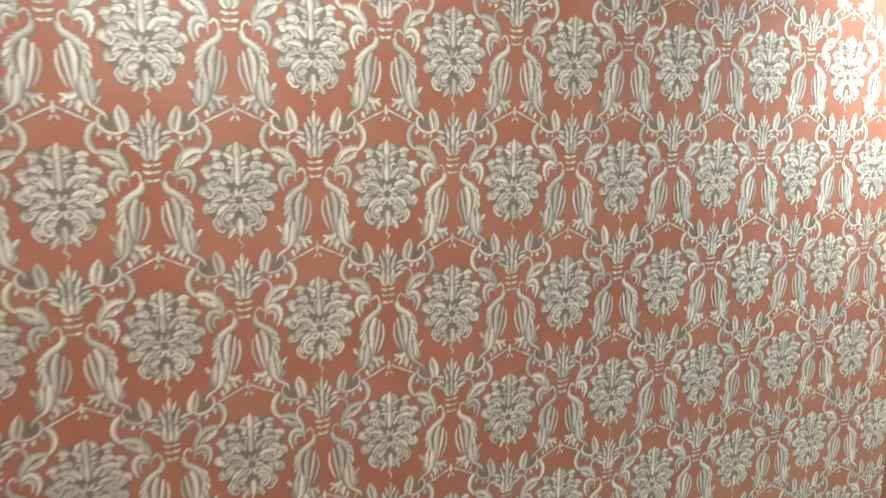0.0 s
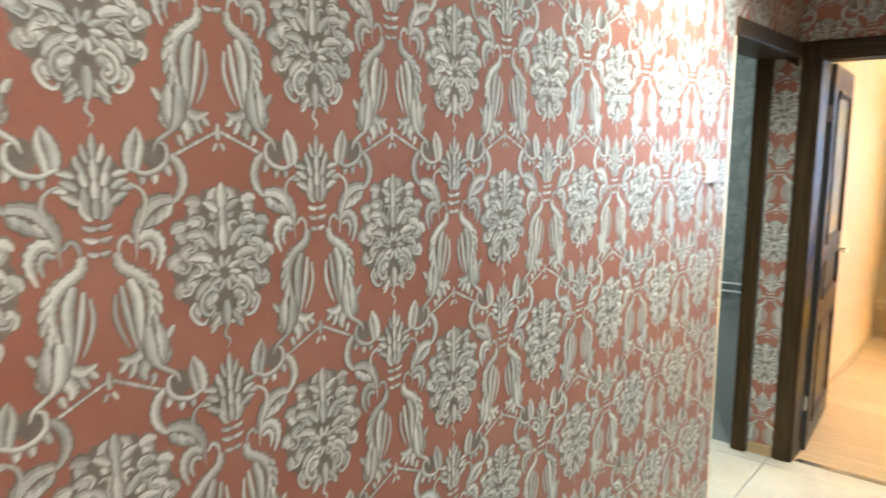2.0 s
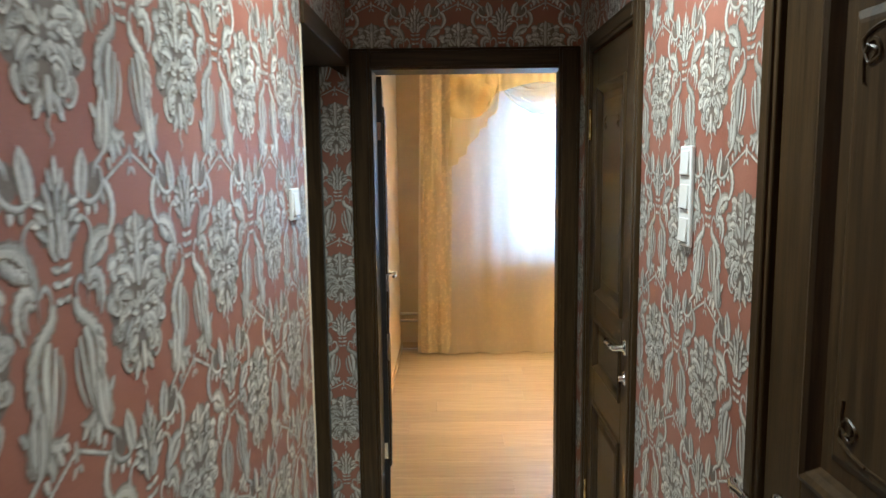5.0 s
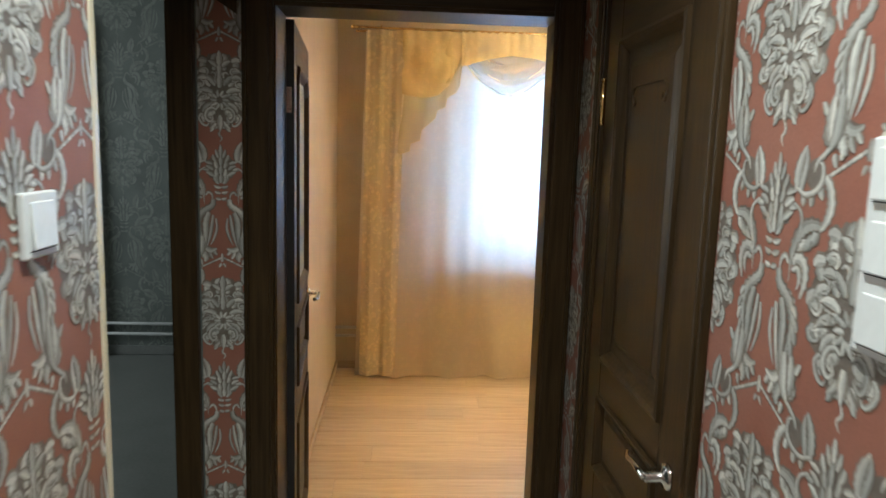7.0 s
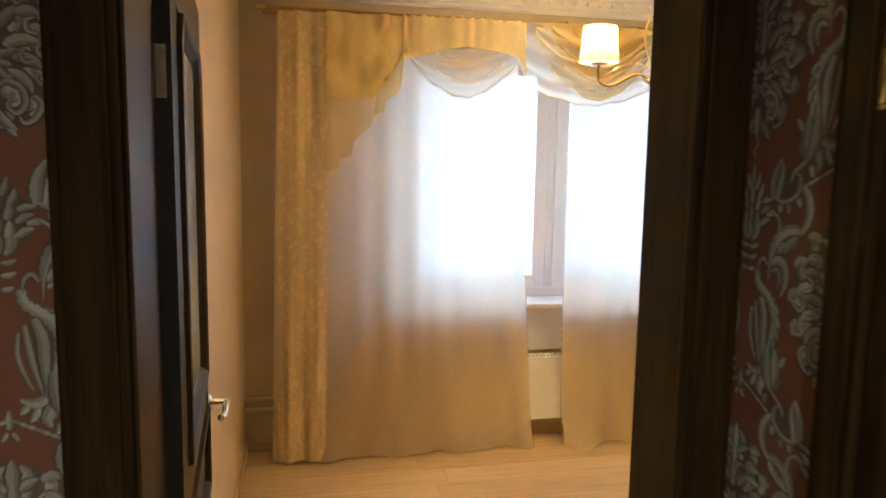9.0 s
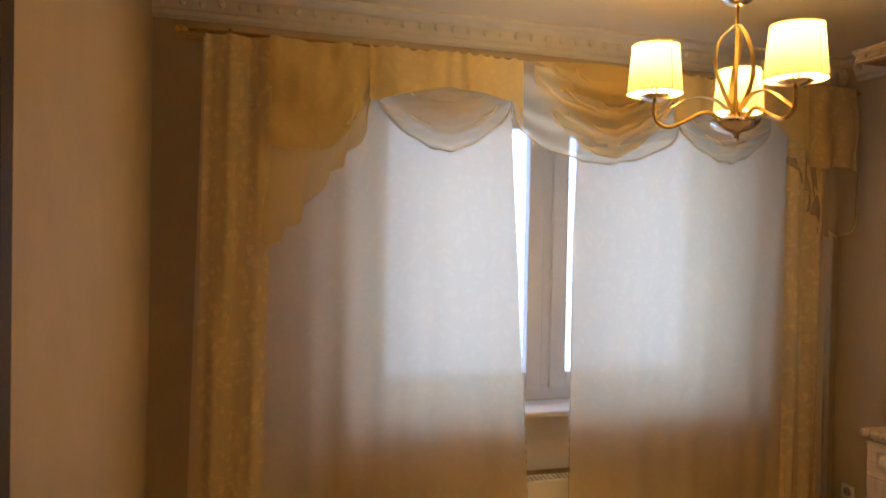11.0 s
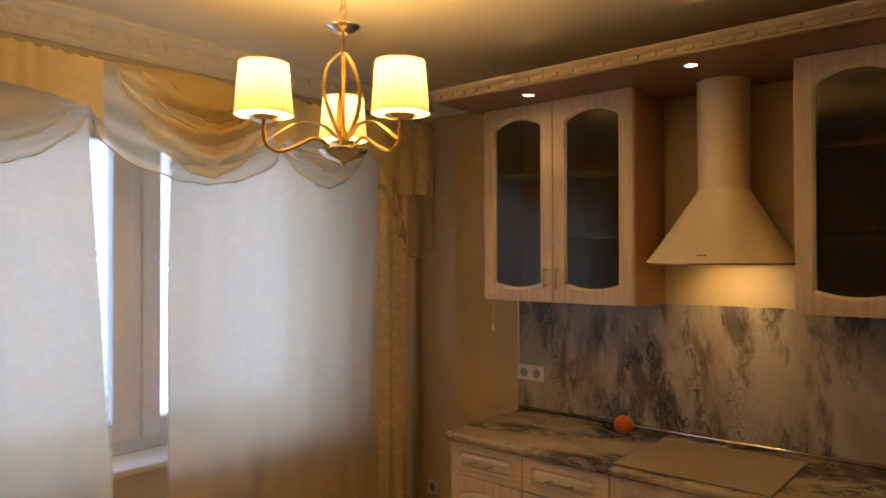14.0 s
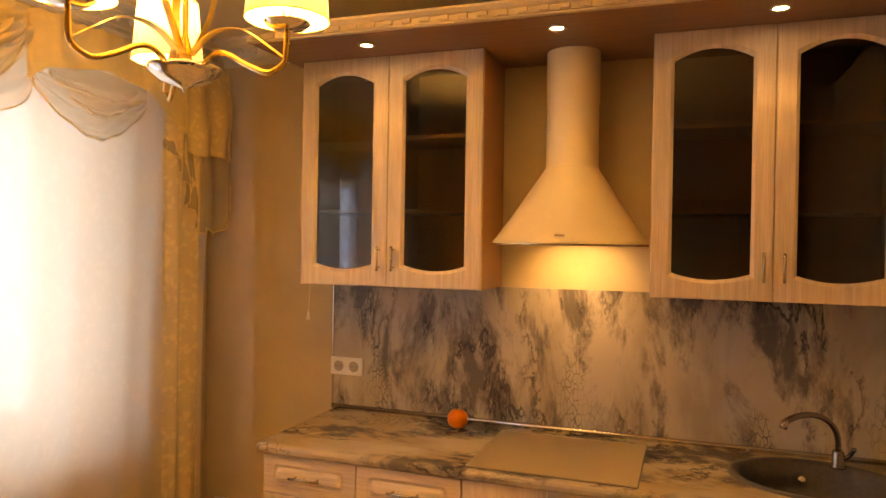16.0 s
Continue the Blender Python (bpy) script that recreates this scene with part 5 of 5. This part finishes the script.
# ---- curtain rod ----
rod = thing("curtain_rod", "polished brass double curtain rod with rings", "curtain rod")
for y, z in ((2.800, 2.418), (2.850, 2.400)):
    part("rod", tube([(0.13, y, z), (3.40, y, z)], 0.008, 12), BRASS, rod, smooth=True)
for x in (0.13, 3.40):
    part("finial", lathe([(0, -0.02), (0.010, -0.018), (0.012, -0.005), (0.008, 0), (0.016, 0.012), (0.012, 0.026), (0, 0.034)], 16, m=pose(x, 2.800, 2.418, 0, 90 if x > 1 else -90, 0)), BRASS, rod, smooth=True)
for x in (0.30, 1.77, 3.25):
    part("bracket", tube(curve([(x, KY - 0.001, 2.44), (x, 2.90, 2.445), (x, 2.80, 2.432)], 4), 0.006, 8), BRASS, rod, smooth=True)
ring = mesh_of(tube([(0, 0.013 * math.cos(a), 0.013 * math.sin(a)) for a in [2 * math.pi * k / 14 for k in range(15)]], 0.0018, 6, caps=False), "ring", BRASS, True)
for k in range(40):
    ob = new("ring", ring)
    ob.parent = rod
    ob.matrix_basis = pose(0.20 + k * 0.0800 + 0.012 * math.sin(k * 3.1), 2.800, 2.4125, 0, 0, 12 * math.sin(k * 1.7))


# ---- curtains ----
def drape(x0t, x1t, x0b, x1b, zt, zb, y, folds, seed, waist=0.0, flare=0.0, inner=0.0):
    """A hanging curtain with uneven folds that deepen downwards; its foot breaks on the floor."""
    rnd = random.Random(seed)
    ph = [rnd.uniform(0, 6.28) for _ in range(5)]
    amp = [rnd.uniform(0.5, 1) for _ in range(5)]

    def f(u, v):
        a, c = x0t + (x0b - x0t) * v, x1t + (x1b - x1t) * v
        c += waist * math.sin(math.pi * v)
        a += inner * math.sin(math.pi * v)
        x = a + (c - a) * u
        fold = sum(amp[k] * math.sin((folds * (0.55 + 0.37 * k)) * 6.283 * u + ph[k] + 0.8 * v * (k - 2)) for k in range(5)) / 5
        pinch = 0.006 * math.sin(u * 6.283 * folds * 3.1) * max(0, 1 - v * 9)
        depth = (0.010 + 0.014 * min(1, v * 1.3)) * fold + pinch
        z = zt + (zb - zt) * v + (0.006 * math.sin(u * 50 + ph[0]) if v > 0.98 else 0)
        foot = max(0, v - 0.94) / 0.06
        return (x, y + depth - flare * foot * (0.5 + 0.5 * math.sin(u * 23 + ph[1])), max(0.004, z))

    return sheet(150, 60, f)


cur = thing("curtain", "cream jacquard curtain panel hanging to the floor", "curtain", group="window curtains")
part("panel", drape(0.205, 1.468, 0.155, 1.632, 2.390, 0.01, 2.775, 5, 3, -0.004, 0.05), CURTAIN, cur, smooth=True)
hem = sheet(110, 2, lambda u, v: (1.468 + 0.164 * u - 0.004 * math.sin(math.pi * u) + (0.006 + 0.003 * math.sin(u * 330)) * v, 2.772 + 0.01 * math.sin(u * 9), 2.390 - 2.41 * u))
part("scalloped_edge", hem, SHEER, cur, smooth=True)
cur = thing("curtain", "cream jacquard curtain panel with its foot swept on the floor", "curtain", group="window curtains")
part("panel", drape(1.815, 3.30, 1.825, 3.235, 2.390, 0.01, 2.775, 5, 8, -0.04, 0.13, -0.026), CURTAIN, cur, smooth=True)
hem = sheet(110, 2, lambda u, v: (1.815 + 0.010 * u - 0.026 * math.sin(math.pi * u) - (0.006 + 0.003 * math.sin(u * 330)) * v, 2.772 + 0.01 * math.sin(u * 9), 2.390 - 2.41 * u))
part("scalloped_edge", hem, SHEER, cur, smooth=True)

for x0, x1, c in ((0.215, 0.470, 0), (2.93, 3.16, 1)):
    holder = bpy.data.objects["curtain" if not c else "curtain.001"]
    b = sheet(24, 50, lambda u, v: (x0 + (x1 - x0) * u - 0.03 * v * (1 - c), 2.728 + 0.020 * math.sin(u * 12 + v * 2 + c) + 0.006 * math.sin(u * 31 - v * 3), 2.392 - 2.37 * v))
    part("jacquard_band", b, JACQUARD, holder, "shiny floral jacquard band", True)
pel = thing("curtain_valance", "gold satin valance with sheer swags and cascading side tails", "valance")


def swag(x0, x1, zt, side, drop, y, material, folds=4, label="", rise=0.0, full=0.55):
    """A swag: slack cloth between two points, in a few uneven curved folds, with a stitched lower edge. rise: arch of its upper edge."""
    def f(u, v):
        belly = (4 * u * (1 - u)) ** full
        z = zt + rise * belly - (side + (drop + rise - side) * belly) * v
        wave = math.sin(v * folds * 6.283 + 1.6 * math.sin(5 * v + x0) + 2.4 * u)
        bulge = 0.055 * belly * math.sin(math.pi * min(1, 0.12 + v * 0.8)) + 0.030 * wave * belly * (1 - 0.4 * v)
        return (x0 + (x1 - x0) * (u + 0.05 * math.sin(6.283 * u) * v), y - bulge, z + 0.004 * math.sin(u * 31) * v)
    part("swag", sheet(60, 48, f), material, pel, label, True)
    edge = [f(k / 40, 1.0) for k in range(41)]
    part("piping", tube([(p[0], p[1] - 0.002, p[2]) for p in edge], 0.0028, 6), SATIN, pel, "darker stitched edge", True)


def along(points, u):
    """The height at u on a broken line of (u, z)."""
    for (a, za), (c, zc) in zip(points, points[1:]):
        if u <= c:
            return za + (zc - za) * (u - a) / (c - a)
    return points[-1][1]


def band(x0, x1, bottoms, y, label):
    """Gathered heading cloth with a shaped lower edge."""
    part("band", sheet(120, 14, lambda u, v: (x0 + (x1 - x0) * u, y + (0.011 * math.sin(u * 19 + 3 * math.sin(u * 5)) + 0.004 * math.sin(u * 47 + 2 * math.sin(u * 11))) * (1.2 - 0.5 * v) - 0.012 * v, 2.402 - 0.010 * abs(math.sin(u * 40)) * (1 - v) + (along(bottoms, u) - 2.395) * v)), SATIN, pel, label, True)


def tail(x0, x1, zt, bottoms, y, material, seed, label, depth=0.028, waves=19.0):
    """A side tail: pleated cloth whose lower edge steps up in cascades; bottoms: (share of width, z)."""
    ph = random.Random(seed).uniform(0, 6)

    def f(u, v):
        z = zt + (along(bottoms, u) - zt) * v
        return (x0 + (x1 - x0) * u + 0.010 * math.sin(v * 7 + u * 5), y - depth * math.sin(u * waves + ph + 0.7 * v) * (0.35 + v) - 0.02 * v, z)
    part("tail", sheet(96, 36, f), material, pel, label, True)
    edge = [f(k / 96, 1.0) for k in range(97)]
    part("piping", tube([(p[0], p[1] - 0.002, p[2]) for p in edge], 0.0024, 6), SATIN, pel, "darker stitched edge", True)


def pouch(x0, x1, zt, zb, y, label):
    """A satin pouch gathered at one upper corner: slanting folds over a full, rounded foot."""
    def f(u, v):
        foot = zb + 0.030 * (1 - math.sin(math.pi * min(1, 0.1 + u))) + 0.30 * max(0, u - 0.72) ** 1.3
        z = zt + (foot - zt) * v
        slant = math.sin(9 * (v * 0.8 - 0.55 * u) + 1.0) + 0.6 * math.sin(17 * (v * 0.5 + 0.5 * u))
        bulge = 0.034 * math.sin(math.pi * min(1, 0.08 + 0.85 * v)) + 0.024 * slant * math.sin(math.pi * min(1, 0.2 + 0.75 * v))
        return (x0 + (x1 - x0) * u, y - bulge - 0.008 * math.sin(u * 23) * (1 - v), z)
    part("pouch", sheet(50, 44, f), SATIN, pel, label, True)


band(0.84, 1.50, [(0, 2.17), (0.05, 2.17), (0.28, 2.217), (0.5, 2.243), (0.74, 2.230), (0.93, 2.205), (0.97, 2.16), (1, 2.10)], 2.690, "gathered gold satin heading")
band(2.24, 3.00, [(0, 2.14), (0.1, 2.20), (0.4, 2.245), (0.7, 2.215), (0.86, 2.14), (1, 2.08)], 2.690, "gathered gold satin heading")
swag(0.880, 1.470, 2.255, 0.06, 0.262, 2.752, SHEER, 3, "sheer cream swag", 0.0, 0.75)
swag(0.950, 1.410, 2.255, 0.04, 0.190, 2.738, SHEER, 2, "sheer cream swag fold", 0.0, 0.75)
swag(1.010, 1.340, 2.255, 0.02, 0.115, 2.726, SHEER, 1, "sheer cream swag fold", 0.0, 0.75)
swag(2.305, 2.840, 2.250, 0.07, 0.245, 2.752, SHEER, 3, "sheer cream swag", 0.0, 0.75)
swag(2.370, 2.780, 2.250, 0.04, 0.165, 2.738, SHEER, 2, "sheer cream swag fold", 0.0, 0.75)
swag(1.475, 2.300, 2.392, 0.22, 0.420, 2.722, SHEER, 3, "wide sheer cream swag", 0.0, 0.45)
swag(1.555, 2.260, 2.394, 0.05, 0.395, 2.700, GAUZE, 4, "gold gauze swag folds", 0.0, 0.6)
swag(1.640, 2.200, 2.394, 0.03, 0.300, 2.684, GAUZE, 3, "gold gauze swag folds", 0.0, 0.6)
swag(1.740, 2.130, 2.394, 0.02, 0.200, 2.672, GAUZE, 2, "gold gauze swag folds", 0.0, 0.6)
tail(0.410, 0.880, 2.392, [(0, 1.60), (0.06, 1.585), (0.19, 1.605), (0.20, 1.655), (0.35, 1.68), (0.36, 1.745), (0.58, 1.83), (0.60, 1.88), (0.73, 1.905), (0.75, 1.965), (0.88, 2.005), (0.93, 2.05), (0.94, 2.16), (1, 2.24)], 2.742, GAUZE, 2, "gauze cascading tail with stepped edge", 0.014, 12.0)
tail(0.690, 0.868, 2.394, [(0, 2.05), (0.4, 2.07), (0.55, 2.10), (0.8, 2.16), (1, 2.22)], 2.716, SATIN, 5, "gold satin fold", 0.012, 9.0)
pouch(0.450, 0.770, 2.394, 1.962, 2.712, "gold satin pouch with slanting folds")
tail(2.985, 3.318, 2.415, [(0, 2.02), (0.3, 2.005), (0.6, 2.02), (1.0, 2.005)], 2.700, JACQUARD, 7, "floral gold jacquard tail", 0.010, 15.0)
tail(2.930, 3.180, 2.10, [(0, 2.03), (0.16, 1.98), (0.2, 1.93), (0.40, 1.88), (0.44, 1.80), (0.62, 1.77), (0.66, 1.70), (0.9, 1.665), (1, 1.70)], 2.742, SHEER, 9, "sheer cascading tail with ruffled edge", 0.020, 26.0)
tail(3.080, 3.375, 2.30, [(0, 1.80), (0.3, 1.70), (0.5, 1.662), (0.8, 1.69), (0.95, 1.76), (1, 1.90)], 2.752, SHEER, 4, "sheer rounded tail", 0.014, 14.0)

# ---- chandelier ----
CX, CY = 1.690, 1.590
ch = thing("chandelier", "chrome and gilt chandelier with three lit cream shades on a chain", "chandelier", (CX, CY, 0))
part("bowl", lathe([(0, 1.925), (0.004, 1.927), (0.006, 1.936), (0.022, 1.941), (0.050, 1.952), (0.066, 1.966), (0.070, 1.976), (0.060, 1.976), (0.0, 1.972)], 36), CHROME, ch, smooth=True)
part("hub", lathe([(0, 1.97), (0.016, 1.972), (0.014, 1.99), (0.010, 2.02), (0.0055, 2.04), (0.0055, 2.31), (0, 2.31)], 20), BRASS, ch, smooth=True)
part("cup", lathe([(0, 2.298), (0.012, 2.299), (0.030, 2.306), (0.046, 2.318), (0.049, 2.322), (0.030, 2.313), (0.0, 2.308)], 32), CHROME, ch, smooth=True)
for k in range(10):
    z = 2.335 + k * 0.027
    link = [(0.0095 * math.cos(a), 0, 0.019 * math.sin(a)) for a in [2 * math.pi * j / 14 for j in range(15)]]
    part("chain_link", tube(link, 0.0022, 6, caps=False), BRASS, ch, smooth=True, at=pose(0, 0, z, 0, 0, 90 * (k % 2) + 20))
part("ceiling_rose", lathe([(0, 2.60), (0.02, 2.598), (0.05, 2.606), (0.055, 2.6195), (0, 2.6195)], 28), CHROME, ch, smooth=True)
for az in (49, 171, -94):
    a = radians(az)
    d, s = Vector((math.cos(a), math.sin(a), 0)), Vector((-math.sin(a), math.cos(a), 0))
    P = lambda r, z, o=0.0: tuple(d * r + s * o + Vector((0, 0, z)))
    arm = thing("arm", "", "", (0, 0, 0))
    arm.parent = ch
    part("tube_arm", tube(curve([P(0.045, 1.978), P(0.075, 1.995), P(0.105, 1.992), P(0.150, 1.968), P(0.195, 1.950), P(0.225, 1.958), P(0.238, 1.975), P(0.240, 2.025)], 6), 0.0055, 10), BRASS, arm, smooth=True)
    part("ribbon", tube(curve([P(0.236, 1.972), P(0.200, 1.998), P(0.150, 2.030), P(0.105, 2.040), P(0.060, 2.032), P(0.020, 2.005)], 6), 0.01, 8, flat=(0.011, 0.0012)), GILT, arm, "flat gilt ribbon", True)
    part("upper_ribbon", tube(curve([P(0.012, 2.00, 0.006), P(0.050, 2.07, 0.012), P(0.066, 2.13, 0.006), P(0.050, 2.20, -0.004), P(0.010, 2.245, 0)], 6), 0.01, 8, flat=(0.009, 0.0012)), GILT, arm, "flat gilt ribbon", True)
    part("drip_tray", lathe([(0, 2.020), (0.012, 2.021), (0.030, 2.026), (0.042, 2.034), (0.043, 2.036), (0.026, 2.030), (0.009, 2.030), (0.009, 2.062), (0, 2.062)], 28, m=Matrix.Translation(d * 0.24)), CHROME, arm, smooth=True)
    part("bulb", lathe([(0, 2.062), (0.010, 2.064), (0.016, 2.085), (0.019, 2.105), (0.014, 2.130), (0.004, 2.150), (0, 2.152)], 16, m=Matrix.Translation(d * 0.24)), BULB, arm, "glowing candle bulb", True)
    part("shade", lathe([(0.0755, 2.040), (0.0750, 2.044), (0.0640, 2.170), (0.0635, 2.174)], 40, m=Matrix.Translation(d * 0.24)), SHADE, arm, "cream fabric shade", True)
    for z, r in ((2.041, 0.0758), (2.173, 0.0640)):
        part("shade_edge", tube([tuple(d * 0.24 + Vector((r * math.cos(q), r * math.sin(q), z))) for q in [2 * math.pi * j / 40 for j in range(41)]], 0.0016, 6, caps=False), SATIN, arm, smooth=True)
    for q in (0.6, 2.7, 4.8):
        part("shade_wire", tube([tuple(d * 0.24 + Vector((0.0745 * math.cos(q), 0.0745 * math.sin(q), 2.042))), tuple(d * 0.24 + Vector((0.0632 * math.cos(q), 0.0632 * math.sin(q), 2.172)))], 0.0010, 5), STEEL, arm)
    lamp("shade_light", "POINT", (CX + d.x * 0.24, CY + d.y * 0.24, 2.136), 57, WARM, None, 0.03)

# ---- outside ----
solo("ground", box(-300, 3.3, -9.2, 300, 400, -9.0), ASPHALT, "grey asphalt yard far below", "ground", S)
bld = thing("apartment_building", "pale yellow apartment block across the yard", "building", (-10, 34, -9))
part("wall", box(-20, 0, 0, 40, 12, 26), FACADE, bld)
part("roof", box(-20.3, -0.3, 26, 40.3, 12.3, 26.5), ASPHALT, bld)
wm = mesh_of(box(-0.65, -0.05, -0.75, 0.65, 0.1, 0.75), "window", FARGLASS)
fm = mesh_of(box(-0.75, -0.12, -0.92, 0.75, 0.05, -0.78), "sill", PVC)
for i in range(14):
    for j in range(8):
        wob = new("window", wm)
        wob.parent = bld
        wob.matrix_basis = pose(-2 + i * 2.4, -0.03, 2.2 + j * 3.0)
        sob = new("sill", fm)
        sob.parent = wob

# ---- floor boards and tiles, piece by piece ----
floor_hall = solo("floor_hall", box(-0.18, -5.3, -0.1, 3.05, 0.035, -0.004), GROUT, "cream tiled hall floor with grey joints", "floor", S)
tile_mesh = mesh_of(box(-0.298, -0.298, -0.006, 0.298, 0.298, 0.0, 0.002, seg=1), "tile", TILE)
for i in range(-1, 5):
    for j in range(9):
        cx, cy = 0.30 + i * 0.6, -0.30 - j * 0.6 - 0.10
        if cx > 1.25 and cy > -2.9 or cx < 0 and j > 2:
            continue
        ob = new("tile", tile_mesh)
        ob.parent = floor_hall
        ob.matrix_basis = pose(cx, cy, 0)
strip_mesh = mesh_of(box(-0.298, -0.062, -0.006, 0.298, 0.062, 0.0, 0.002, seg=1), "tile", TILE)
for i in range(-1, 2):
    ob = new("tile", strip_mesh)
    ob.parent = floor_hall
    ob.matrix_basis = pose(0.30 + i * 0.6, -0.034, 0)
floor_kitchen = solo("floor_kitchen", box(-0.11, -0.12, -0.1, KX, KY, -0.006), wood("laminate_joint", (0.2, 0.12, 0.06), (0.16, 0.09, 0.05)), "light oak laminate kitchen floor", "floor", S)
planks = {}
rng = random.Random(4)
for row in range(17):
    y0 = 0.060 + row * 0.193 - 0.193
    x = -0.11 - rng.uniform(0, 1.1)
    while x < KX:
        a, c = max(x, -0.11), min(x + 1.285, KX)
        lo, hi = max(y0, -0.12), min(y0 + 0.192, KY)
        if c - a > 0.02 and hi - lo > 0.02 and not (hi < 0.055 and a < 0.9):
            if hi < 0.2 and a < 1.1:
                lo = max(lo, 0.055)
            key = (round(c - a, 3), round(hi - lo, 3))
            if key not in planks:
                planks[key] = mesh_of(box(0.0004, 0.0003, -0.005, key[0] - 0.0004, key[1] - 0.0003, 0.0, 0.0008, seg=1), "plank", LAMINATE)
            ob = new("plank", planks[key])
            ob.parent = floor_kitchen
            ob.matrix_basis = pose(a, lo, 0)
        x += 1.285
b = box(0.118, 0.022, -0.004, 0.868, 0.062, 0.005, 0.003)
solo("trim_threshold", b, STEEL, "dull metal threshold strip between tile and laminate", "threshold", S)
